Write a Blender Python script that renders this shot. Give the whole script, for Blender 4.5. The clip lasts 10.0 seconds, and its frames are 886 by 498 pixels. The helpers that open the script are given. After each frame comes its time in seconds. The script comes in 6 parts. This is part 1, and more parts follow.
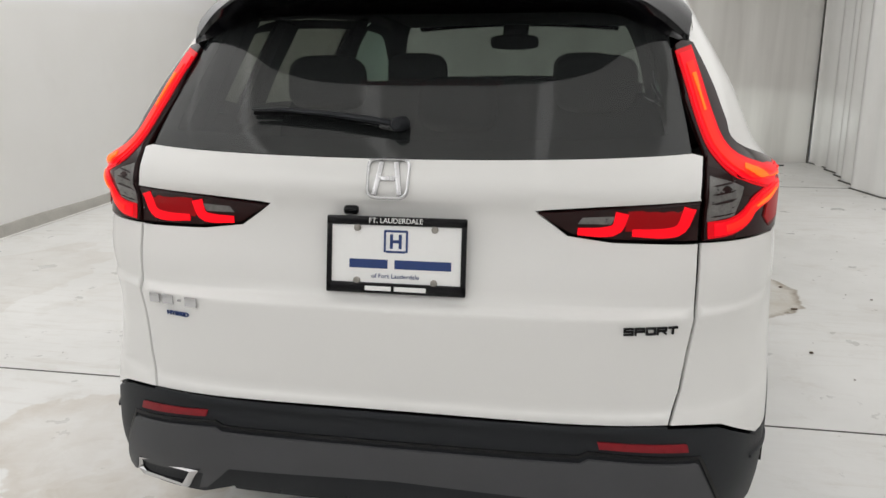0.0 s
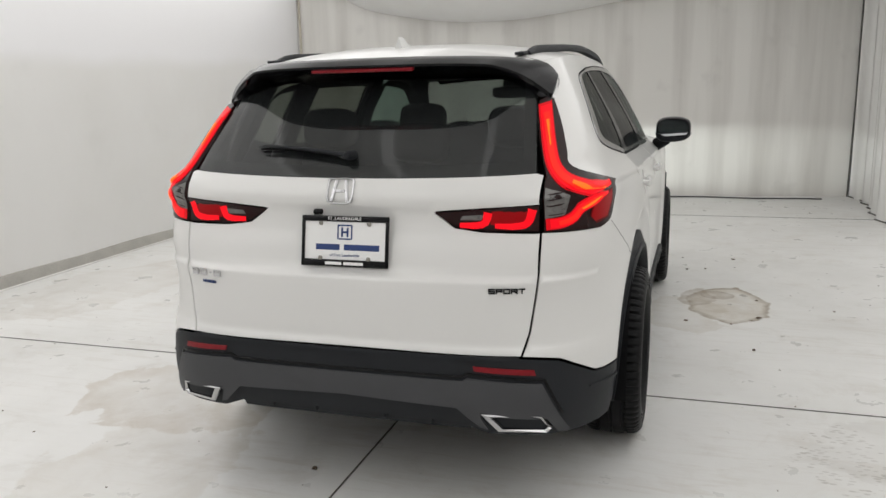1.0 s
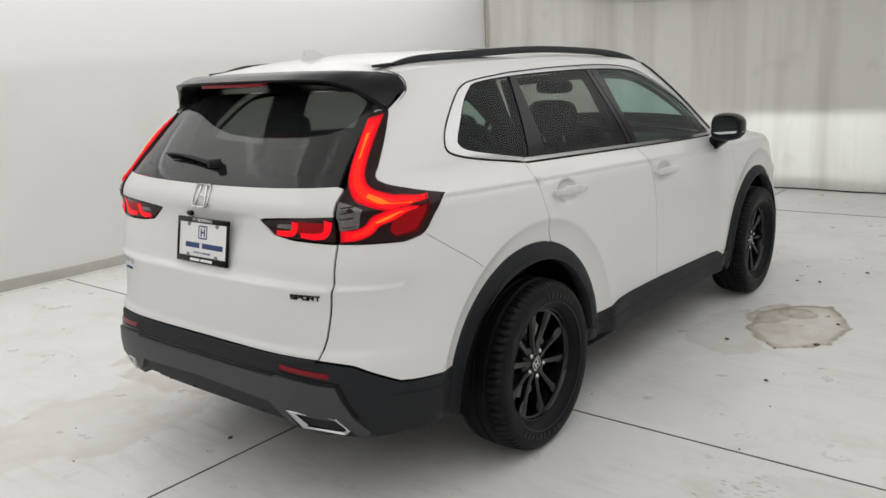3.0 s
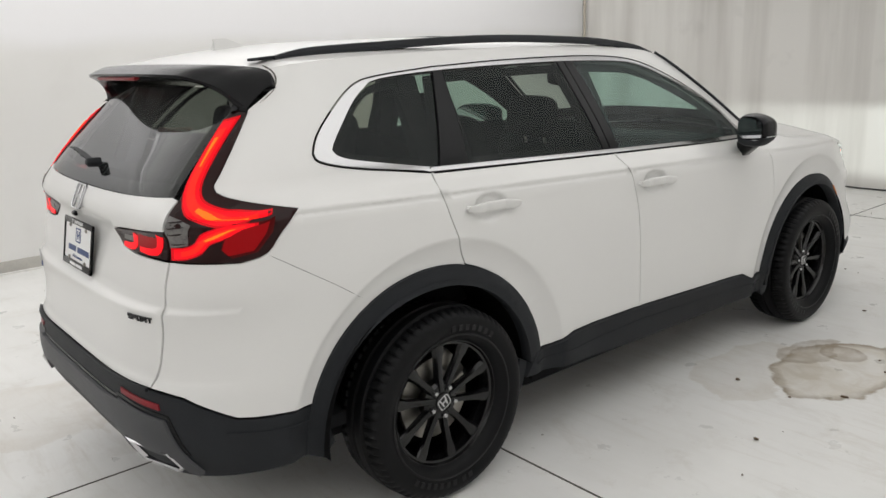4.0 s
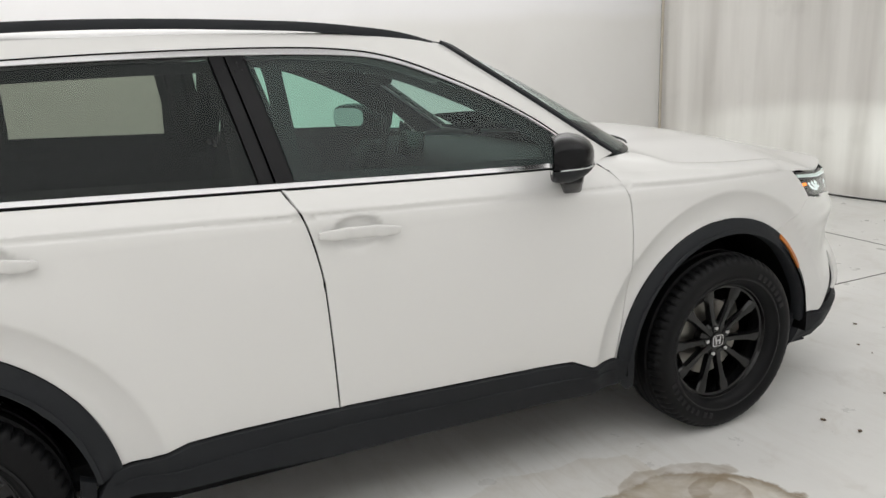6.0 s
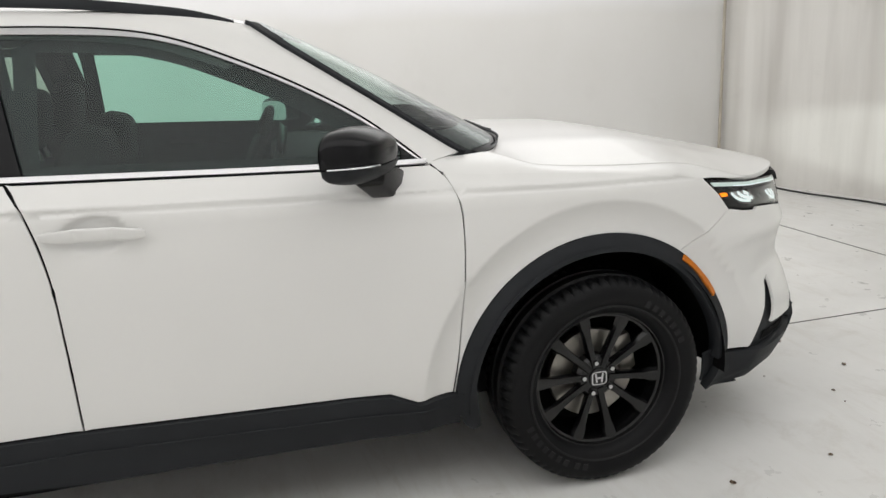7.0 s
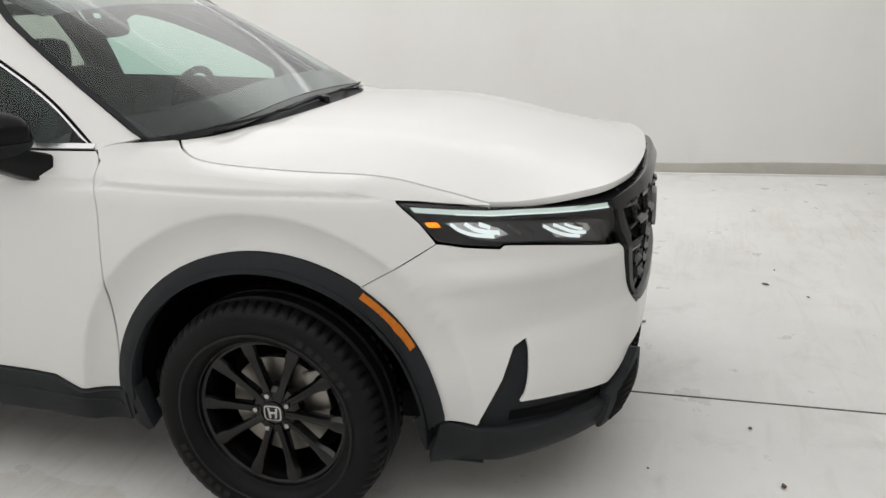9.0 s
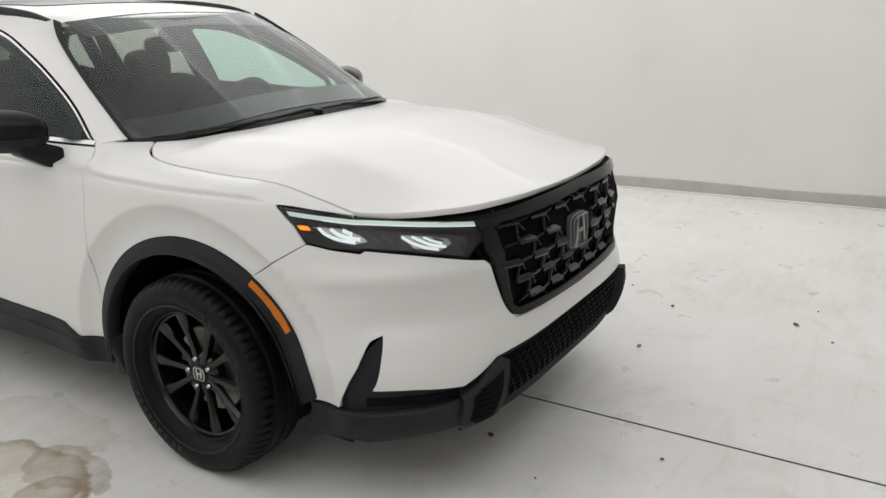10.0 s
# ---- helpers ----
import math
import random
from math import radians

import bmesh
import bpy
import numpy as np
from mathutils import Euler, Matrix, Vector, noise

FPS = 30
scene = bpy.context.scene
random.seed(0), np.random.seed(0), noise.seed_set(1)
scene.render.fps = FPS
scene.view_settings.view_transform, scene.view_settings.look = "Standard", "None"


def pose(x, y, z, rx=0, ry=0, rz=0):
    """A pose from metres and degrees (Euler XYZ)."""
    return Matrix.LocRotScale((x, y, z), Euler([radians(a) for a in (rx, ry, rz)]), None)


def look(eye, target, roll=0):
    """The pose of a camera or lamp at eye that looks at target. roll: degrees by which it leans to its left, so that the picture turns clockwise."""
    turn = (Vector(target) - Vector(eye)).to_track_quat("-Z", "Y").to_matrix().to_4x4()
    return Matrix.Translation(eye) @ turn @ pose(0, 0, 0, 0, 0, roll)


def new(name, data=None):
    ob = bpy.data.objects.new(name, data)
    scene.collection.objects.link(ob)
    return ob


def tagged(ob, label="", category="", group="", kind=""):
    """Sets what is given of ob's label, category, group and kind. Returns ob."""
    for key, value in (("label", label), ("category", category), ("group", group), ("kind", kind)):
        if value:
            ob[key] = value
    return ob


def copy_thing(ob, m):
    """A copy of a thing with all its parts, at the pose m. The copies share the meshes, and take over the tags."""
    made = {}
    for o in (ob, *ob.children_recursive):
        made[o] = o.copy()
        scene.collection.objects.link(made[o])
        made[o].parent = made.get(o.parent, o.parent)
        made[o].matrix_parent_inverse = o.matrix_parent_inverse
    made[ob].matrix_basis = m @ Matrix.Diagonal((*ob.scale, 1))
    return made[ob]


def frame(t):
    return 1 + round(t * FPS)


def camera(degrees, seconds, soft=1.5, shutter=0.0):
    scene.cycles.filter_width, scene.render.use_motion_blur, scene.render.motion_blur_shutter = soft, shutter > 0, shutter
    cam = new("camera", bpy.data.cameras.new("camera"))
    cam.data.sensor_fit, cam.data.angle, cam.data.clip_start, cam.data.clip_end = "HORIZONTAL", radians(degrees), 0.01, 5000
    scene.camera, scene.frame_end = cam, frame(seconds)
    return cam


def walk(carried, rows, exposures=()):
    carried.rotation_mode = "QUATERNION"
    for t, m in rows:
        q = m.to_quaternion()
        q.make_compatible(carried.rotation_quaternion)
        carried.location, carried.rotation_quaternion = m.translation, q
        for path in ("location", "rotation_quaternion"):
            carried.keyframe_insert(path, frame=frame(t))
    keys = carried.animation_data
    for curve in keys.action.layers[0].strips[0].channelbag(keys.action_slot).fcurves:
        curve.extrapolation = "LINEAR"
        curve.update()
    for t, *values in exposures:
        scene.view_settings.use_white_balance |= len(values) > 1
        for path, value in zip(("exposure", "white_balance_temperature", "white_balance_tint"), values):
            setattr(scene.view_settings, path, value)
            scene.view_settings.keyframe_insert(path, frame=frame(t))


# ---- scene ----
cam = camera(58.3, 10.0)
PATH = [
    (0, (0.421, -2.575, 1.432), (0.06, -0.675, 0.926), -0.4),
    (0.5, (0.755, -2.973, 1.467), (0.278, -1.08, 1.035), -0.1),
    (1, (1.115, -3.326, 1.483), (0.519, -1.461, 1.077), -1.4),
    (1.5, (1.566, -3.479, 1.513), (0.823, -1.665, 1.114), -2.6),
    (2, (1.941, -3.344, 1.514), (1.057, -1.594, 1.121), -3.0),
    (3.5, (2.79, -2.169, 1.585), (1.405, -0.805, 1.113), -2.4),
    (4, (2.94, -1.685, 1.59), (1.447, -0.445, 1.107), -2.1),
    (4.5, (3.009, -1.183, 1.547), (1.445, -0.025, 1.085), -2.0),
    (5, (3.018, -0.646, 1.545), (1.392, 0.422, 1.079), -2.2),
    (5.5, (3.056, -0.094, 1.547), (1.369, 0.871, 1.073), -2.2),
    (6.8, (3.144, 1.332, 1.468), (1.298, 1.915, 0.966), -2.4),
    (7, (3.121, 1.548, 1.44), (1.253, 2.074, 0.955), -2.4),
    (7.5, (3.092, 2.156, 1.464), (1.184, 2.439, 0.937), -2.0),
    (8, (3.001, 2.709, 1.449), (1.082, 2.745, 0.889), -1.9),
    (8.5, (2.854, 3.257, 1.465), (0.956, 3.021, 0.881), -2.7),
    (9, (2.705, 3.783, 1.49), (0.881, 3.236, 0.88), -2.7),
    (9.5, (2.538, 4.264, 1.503), (0.823, 3.429, 0.9), -2.4),
    (10, (2.518, 4.798, 1.538), (0.917, 3.749, 0.958), -2.2),
]
walk(cam, [(t, look(eye, target, roll)) for t, eye, target, roll in PATH], [(0, -.06), (2, -.20), (3.5, -.12), (4.5, -.01), (5.5, .13), (7, .14), (8.5, .12), (10, .02)])

# ---- world and light ----
world = bpy.data.worlds.new("world")
scene.world = world
world.use_nodes = True
world.node_tree.nodes["Background"].inputs[0].default_value = (.9, .95, 1, 1)
world.node_tree.nodes["Background"].inputs[1].default_value = .15


def area_lamp(name, m, power, sx, sy, colour=(.995, .985, .980)):
    data = bpy.data.lights.new(name, "AREA")
    data.shape, data.size, data.size_y, data.energy, data.color = "RECTANGLE", sx, sy, power, colour
    ob = new(name, data)
    ob.matrix_world = m
    return ob


# fluorescent banks under the white ceiling
for x, p in ((-2.7, 104), (0.0, 32), (2.7, 106)):
    area_lamp("ceiling_and_fill_lamp", pose(x, .1, 3.1), p, 2.68, 11.6)
# brighter seams where two sheets of the lit ceiling meet
for x in (-2.21, -1.37, -.60, .25):
    area_lamp("ceiling_seam_lamp", pose(x, .1, 3.09), 2.6, .09, 11.2)
# unseen fill lamp, added behind the car to brighten its tail
area_lamp("ceiling_and_fill_lamp", pose(0, -4.4, 3.06), 20, 7.6, 3.0)
# unseen strip lamp, added only to brighten the top of the west wall
area_lamp("ceiling_and_fill_lamp", pose(-3.72, .75, 2.92, 0, 12), 18, .22, 11.4)
for side in (-1, 1):
    beam = bpy.data.lights.new("headlight_beam", "SPOT")
    beam.energy, beam.spot_size, beam.spot_blend, beam.shadow_soft_size, beam.color = 115, radians(92), .38, .025, (.93, 1, .97)
    ob = new("headlight_beam", beam)
    ob.matrix_world = look((side * .66, 3.64, .875), (side * .85, 7.2, .50)) @ Matrix.Diagonal((1, .125, 1, 1))

# ---- materials ----
def links(m):
    m.use_nodes = True
    return m.node_tree.nodes, m.node_tree.links


def surface(name, colour, rough=.5, metal=0., vary=.08, scale=6., fine=90., bump=0., coat=0., rough_vary=.1, spec=.5, coat_rough=.03):
    """A plain real surface with variation at two scales and fine relief."""
    m = bpy.data.materials.new(name)
    n, l = links(m)
    b = n["Principled BSDF"]
    b.inputs["Metallic"].default_value, b.inputs["Specular IOR Level"].default_value = metal, spec
    b.inputs["Coat Weight"].default_value, b.inputs["Coat Roughness"].default_value = coat, coat_rough
    pos = n.new("ShaderNodeTexCoord")
    big, small = n.new("ShaderNodeTexNoise"), n.new("ShaderNodeTexNoise")
    big.inputs["Scale"].default_value, small.inputs["Scale"].default_value = scale, fine
    big.inputs["Detail"].default_value = 5
    for t in (big, small):
        l.new(pos.outputs["Object"], t.inputs["Vector"])
    mix = n.new("ShaderNodeMix")
    mix.data_type = "FLOAT"
    mix.inputs["Factor"].default_value = .35
    l.new(big.outputs["Fac"], mix.inputs["A"])
    l.new(small.outputs["Fac"], mix.inputs["B"])
    ramp = n.new("ShaderNodeMapRange")
    ramp.inputs["From Min"].default_value, ramp.inputs["From Max"].default_value = .3, .7
    ramp.inputs["To Min"].default_value, ramp.inputs["To Max"].default_value = 1 - vary, 1 + vary
    l.new(mix.outputs["Result"], ramp.inputs["Value"])
    hue = n.new("ShaderNodeHueSaturation")
    hue.inputs["Color"].default_value = (*colour, 1)
    l.new(ramp.outputs["Result"], hue.inputs["Value"])
    l.new(hue.outputs["Color"], b.inputs["Base Color"])
    r = n.new("ShaderNodeMapRange")
    r.inputs["To Min"].default_value, r.inputs["To Max"].default_value = max(.01, rough - rough_vary), min(1, rough + rough_vary)
    l.new(mix.outputs["Result"], r.inputs["Value"])
    l.new(r.outputs["Result"], b.inputs["Roughness"])
    if bump:
        k = n.new("ShaderNodeBump")
        k.inputs["Distance"].default_value, k.inputs["Strength"].default_value = bump, .6
        l.new(small.outputs["Fac"], k.inputs["Height"])
        l.new(k.outputs["Normal"], b.inputs["Normal"])
    return m


def window_glass(name, tint, least, haze=0., gloss=.9):
    """A tinted pane: what lies behind shows through, and the room mirrors in it more at a flat angle. A pale diffuse
    haze paints in the rest of that reflection.
    """
    m = bpy.data.materials.new(name)
    n, l = links(m)
    out = n["Material Output"]
    n.remove(n["Principled BSDF"])
    clear, shine, mix = n.new("ShaderNodeBsdfTransparent"), n.new("ShaderNodeBsdfGlossy"), n.new("ShaderNodeMixShader")
    face, power, fr = n.new("ShaderNodeLayerWeight"), n.new("ShaderNodeMath"), n.new("ShaderNodeMath")
    clear.inputs[0].default_value = (*tint, 1)
    shine.inputs["Color"].default_value = (gloss, gloss, gloss, 1)
    shine.inputs["Roughness"].default_value = .05
    face.inputs["Blend"].default_value = .5
    power.operation, fr.operation = "POWER", "MULTIPLY_ADD"
    power.inputs[1].default_value, fr.inputs[1].default_value, fr.inputs[2].default_value = 5, .93, least
    l.new(face.outputs["Facing"], power.inputs[0])
    l.new(power.outputs[0], fr.inputs[0])
    l.new(fr.outputs[0], mix.inputs[0])
    # diffuse veil painted in for the room's soft reflection on the pane
    glare, veil = n.new("ShaderNodeBsdfDiffuse"), n.new("ShaderNodeMixShader")
    glare.inputs["Color"].default_value = (.68, .74, .75, 1)
    veil.inputs[0].default_value = haze
    l.new(clear.outputs[0], veil.inputs[1])
    l.new(glare.outputs[0], veil.inputs[2])
    l.new(veil.outputs[0], mix.inputs[1])
    l.new(shine.outputs[0], mix.inputs[2])
    l.new(mix.outputs[0], out.inputs[0])
    return m


def glow(name, colour, power, base=None):
    m = bpy.data.materials.new(name)
    n, l = links(m)
    b = n["Principled BSDF"]
    b.inputs["Base Color"].default_value = (*(base or colour), 1)
    b.inputs["Roughness"].default_value = .3
    b.inputs["Specular IOR Level"].default_value = .12
    b.inputs["Emission Color"].default_value = (*colour, 1)
    b.inputs["Emission Strength"].default_value = power
    return m


PAINT = surface("white_paint", (.72, .716, .70), .36, vary=.012, scale=3, fine=400, coat=.6, rough_vary=.03, coat_rough=.075)
BLACK = surface("gloss_black", (.003, .003, .004), .22, vary=.2, spec=.24, rough_vary=.05)
CLAD = surface("grained_black_plastic", (.0150, .0168, .0195), .55, spec=.22, vary=.12, scale=9, fine=500, bump=.0006)
GREY = surface("grey_plastic", (.055, .056, .060), .5, spec=.3, vary=.08, scale=9, fine=500, bump=.0005)
TYRE = surface("tyre_rubber", (.0042, .0044, .005), .5, spec=.16, vary=.2, scale=14, fine=200, bump=.0006)
TYRE_MARK = surface("raised_sidewall_rubber", (.009, .0092, .010), .42, spec=.26, vary=.2)
RIM = surface("black_rim_paint", (.0025, .0025, .003), .2, vary=.2, spec=.42, rough_vary=.06)
CHROME = surface("chrome", (.52, .52, .525), .18, 1, vary=.04, rough_vary=.05)
STEEL = surface("brake_steel", (.30, .285, .26), .42, 1, vary=.2, scale=20, fine=300)
CLOTH = surface("dark_seat_cloth", (.010, .0103, .0113), .9, spec=.15, vary=.2, scale=20, fine=300)
TRIM = surface("dark_interior_trim", (.012, .0125, .014), .7, spec=.15, vary=.15, scale=12, fine=300)
LINER = surface("dark_liner", (.005, .005, .0055), .85, spec=.1, vary=.2, scale=10)
HEADLINER = surface("grey_headliner", (.10, .10, .10), .9, vary=.06, scale=30, fine=500)
PLATE = surface("plate_white", (.82, .82, .81), .4, vary=.02)
BLUE = surface("plate_blue", (.012, .04, .16), .45, vary=.1)
SILVER = surface("silver_lettering", (.55, .55, .56), .25, 1, vary=.05)
LAMP_DARK = surface("smoked_lamp_lens", (.016, .004, .004), .15, vary=.1, spec=.22, rough_vary=.03)
LAMP_RED = glow("red_lamp_lens", (1, .004, .014), .62, (.12, .002, .003))
LAMP_DIM = glow("dim_red_lens", (1, .004, .010), .20, (.08, .001, .002))
LAMP_LIT = glow("lit_red_strip", (1, .003, .014), .95, (.2, .003, .004))
LAMP_WARM = glow("lit_scarlet_strip", (1, .014, .012), 1.05, (.25, .015, .004))
LAMP_HOT = glow("lit_orange_strip", (1, .15, .012), 1.25, (.3, .05, .005))
REFLECT = surface("red_reflector", (.20, .004, .010), .3, vary=.15, scale=60, fine=900, spec=.3)
AMBER = surface("amber_marker", (.52, .150, .008), .3, vary=.15, scale=80, fine=900, spec=.3)
AMBER_LIT = glow("lit_amber", (1, .24, .008), 1.5, (.6, .15, .01))
DRL = glow("lit_white_strip", (.80, 1, .93), .38, (.4, .44, .42))
LENS_CLEAR = surface("clear_reflector", (.62, .64, .65), .12, .8, vary=.3, scale=40, fine=200)
LENS_GREY = surface("ribbed_grey_lens", (.16, .155, .15), .3, .5, vary=.35, scale=60, fine=200)
LAMP_DEEP = glow("deep_red_lens", (1, .004, .010), .025, (.05, .001, .001))
LENS_DARK = surface("smoky_reflector", (.10, .10, .105), .2, .9, vary=.3, scale=40, fine=200)
LAMP_SMOKE = surface("smoky_lamp_inside", (.035, .036, .040), .25, vary=.3, scale=30, fine=200)
HEAD_LIT = glow("lit_headlight_lens", (.86, 1, 1), .55, (.6, .65, .65))
PRIVACY = window_glass("privacy_glass", (.50, .53, .48), .009, .036, .3)
REAR_GLASS = window_glass("dark_rear_glass", (.22, .235, .22), .042, .022)
DOOR_GLASS = window_glass("green_tinted_glass", (.60, .83, .745), .010, .068, .3)
SCREEN_GLASS = window_glass("windscreen_glass", (.78, .87, .84), .026, .056)
LAMP_COVER = window_glass("lamp_cover", (.93, .93, .93), .03)
MIRROR = surface("mirror_glass", (.55, .56, .57), .02, 1, vary=.01, rough_vary=.01)


def floor_material():
    m = bpy.data.materials.new("painted_concrete_floor")
    n, l = links(m)
    b = n["Principled BSDF"]
    geo = n.new("ShaderNodeTexCoord")

    def noise_tex(scale, detail=6, rough=.6, dist=0.):
        t = n.new("ShaderNodeTexNoise")
        t.inputs["Scale"].default_value, t.inputs["Detail"].default_value, t.inputs["Roughness"].default_value, t.inputs["Distortion"].default_value = scale, detail, rough, dist
        l.new(geo.outputs["Object"], t.inputs["Vector"])
        return t

    def ramp(src, lo, hi, a, c):
        r = n.new("ShaderNodeMapRange")
        for k, v in zip(("From Min", "From Max", "To Min", "To Max"), (lo, hi, a, c)):
            r.inputs[k].default_value = v
        l.new(src, r.inputs["Value"])
        return r.outputs["Result"]

    def mixed(fac, a, c):
        x = n.new("ShaderNodeMix")
        x.data_type = "RGBA"
        l.new(fac, x.inputs["Factor"])
        for s, v in (("A", a), ("B", c)):
            if isinstance(v, tuple):
                x.inputs[s].default_value = (*v, 1)
            else:
                l.new(v, x.inputs[s])
        return x.outputs["Result"]

    def times(p, q):
        m_ = n.new("ShaderNodeMath")
        m_.operation = "MULTIPLY"
        l.new(p, m_.inputs[0])
        l.new(q, m_.inputs[1])
        return m_.outputs[0]

    col = mixed(ramp(noise_tex(.9, 5).outputs["Fac"], .35, .7, 0, 1), (.78, .777, .76), (.68, .676, .655))
    col = mixed(ramp(noise_tex(3.5, 8, .7, .6).outputs["Fac"], .54, .78, 0, .5), col, (.50, .465, .41))
    col = mixed(ramp(noise_tex(14, 6, .7, 1.5).outputs["Fac"], .66, .82, 0, .4), col, (.42, .39, .34))
    col = mixed(ramp(noise_tex(60, 3).outputs["Fac"], .71, .78, 0, .35), col, (.34, .32, .29))
    # brush marks and tyre scuffs run one way, mud dried where puddles stood
    turn = n.new("ShaderNodeMapping")
    turn.inputs["Rotation"].default_value = (0, 0, radians(-52))
    turn.inputs["Scale"].default_value = (1.0, 7, 1)
    l.new(geo.outputs["Object"], turn.inputs["Vector"])
    brush = noise_tex(2.2, 8, .65, .8)
    l.new(turn.outputs[0], brush.inputs["Vector"])
    scrubbed = ramp(noise_tex(.55, 3).outputs["Fac"], .42, .62, .12, 1)
    col = mixed(times(ramp(brush.outputs["Fac"], .50, .72, 0, .46), scrubbed), col, (.50, .455, .39))
    pale = noise_tex(3.4, 8, .7, .5)
    l.new(turn.outputs[0], pale.inputs["Vector"])
    col = mixed(times(ramp(pale.outputs["Fac"], .56, .72, 0, .45), scrubbed), col, (.82, .82, .805))
    warp = noise_tex(3.2, 5, .5, .5)
    patch = noise_tex(5, 5, .6, .9)

    def puddle(cx, cy, rx, ry, spread, rim, strength):
        """How far a place lies from a puddle's shore: strong at the rim, weak inside."""
        mv = n.new("ShaderNodeMapping")
        mv.vector_type = "TEXTURE"
        mv.inputs["Location"].default_value, mv.inputs["Scale"].default_value = (cx, cy, 0), (rx, ry, 50)
        l.new(geo.outputs["Object"], mv.inputs["Vector"])
        ln = n.new("ShaderNodeVectorMath")
        ln.operation = "LENGTH"
        l.new(mv.outputs[0], ln.inputs[0])
        ad = n.new("ShaderNodeMath")
        ad.operation = "MULTIPLY_ADD"
        l.new(warp.outputs["Fac"], ad.inputs[0])
        ad.inputs[1].default_value = spread
        l.new(ln.outputs["Value"], ad.inputs[2])
        edge = n.new("ShaderNodeValToRGB")
        el = edge.color_ramp.elements
        mid = 1 + spread * .5
        el[0].position, el[0].color = 0, (rim * .5,) * 3 + (1,)
        el[1].position, el[1].color = min(.99, .52 * mid + .012), (0, 0, 0, 1)
        for ps, v in ((.40 * mid, rim * .62), (.49 * mid, 1.0), (.515 * mid, .85)):
            k = el.new(ps)
            k.color = (v, v, v, 1)
        hf = n.new("ShaderNodeMath")
        hf.operation = "MULTIPLY"
        hf.inputs[1].default_value = .5
        l.new(ad.outputs[0], hf.inputs[0])
        l.new(hf.outputs[0], edge.inputs["Fac"])
        mu = n.new("ShaderNodeMath")
        mu.operation = "MULTIPLY"
        l.new(edge.outputs["Color"], mu.inputs[0])
        l.new(ramp(patch.outputs["Fac"], .34, .62, strength * .4, strength), mu.inputs[1])
        return mu.outputs[0]

    # the large dried puddle: how far a place lies outside its straight-sided shore
    shore, reach = [(1.12, 1.90), (1.35, 1.64), (1.60, 1.84), (1.64, 2.19), (1.43, 2.58), (1.24, 2.50), (1.08, 2.26)], None
    for (x0, y0), (x1, y1) in zip(shore, shore[1:] + shore[:1]):
        k = math.hypot(x1 - x0, y1 - y0)
        nx_, ny_ = (y1 - y0) / k, -(x1 - x0) / k
        dot, off = n.new("ShaderNodeVectorMath"), n.new("ShaderNodeMath")
        dot.operation, off.operation = "DOT_PRODUCT", "SUBTRACT"
        dot.inputs[1].default_value, off.inputs[1].default_value = (nx_, ny_, 0), nx_ * x0 + ny_ * y0
        l.new(geo.outputs["Object"], dot.inputs[0])
        l.new(dot.outputs["Value"], off.inputs[0])
        if reach is None:
            reach = off.outputs[0]
        else:
            top = n.new("ShaderNodeMath")
            top.operation = "SMOOTH_MAX"
            top.inputs[2].default_value = .06
            l.new(reach, top.inputs[0])
            l.new(off.outputs[0], top.inputs[1])
            reach = top.outputs[0]
    wob = n.new("ShaderNodeMath")
    wob.operation = "MULTIPLY_ADD"
    wob.inputs[1].default_value = .14
    l.new(noise_tex(6, 6, .6, .4).outputs["Fac"], wob.inputs[0])
    l.new(reach, wob.inputs[2])

    blot = ramp(patch.outputs["Fac"], .32, .60, .35, 1)
    col = mixed(times(ramp(wob.outputs[0], .075, .055, 0, .55), blot), col, (.47, .41, .31))
    rim_in = ramp(wob.outputs[0], .012, .060, 0, 1)
    rim_out = ramp(wob.outputs[0], .078, .062, 0, .85)
    col = mixed(times(times(rim_in, rim_out), blot), col, (.22, .165, .10))
    col = mixed(puddle(1.29, 2.34, .11, .10, .8, .9, .75), col, (.26, .20, .14))
    col = mixed(puddle(1.16, 2.26, .12, .20, 1.7, .9, .65), col, (.27, .21, .14))
    col = mixed(puddle(1.08, 1.85, .22, .45, 1.6, .9, .35), col, (.46, .40, .30))
    col = mixed(puddle(-1.25, -.15, .55, .40, 1.2, .9, .5), col, (.45, .38, .29))
    col = mixed(puddle(-1.0, -.85, .35, .6, 1.3, .9, .35), col, (.47, .41, .32))
    col = mixed(puddle(-3.2, 1.6, .5, .8, 1.3, .9, .3), col, (.45, .40, .33))
    col = mixed(puddle(2.1, .0, .5, .35, 1.5, .9, .18), col, (.36, .34, .30))
    # tread prints left by a dirty tyre
    tread = n.new("ShaderNodeMapping")
    tread.inputs["Rotation"].default_value, tread.inputs["Scale"].default_value = (0, 0, radians(28)), (24, 55, 1)
    l.new(geo.outputs["Object"], tread.inputs["Vector"])
    cell = n.new("ShaderNodeTexVoronoi")
    cell.inputs["Scale"].default_value = 1
    l.new(tread.outputs[0], cell.inputs["Vector"])
    col = mixed(times(ramp(cell.outputs["Distance"], .38, .26, 0, .8), puddle(1.72, -.10, .16, .32, 1.2, 1, .8)), col, (.30, .275, .24))
    l.new(col, b.inputs["Base Color"])
    l.new(ramp(noise_tex(5, 6).outputs["Fac"], .3, .7, .24, .5), b.inputs["Roughness"])
    k = n.new("ShaderNodeBump")
    k.inputs["Distance"].default_value, k.inputs["Strength"].default_value = .002, .35
    l.new(noise_tex(35, 6).outputs["Fac"], k.inputs["Height"])
    l.new(k.outputs["Normal"], b.inputs["Normal"])
    return m


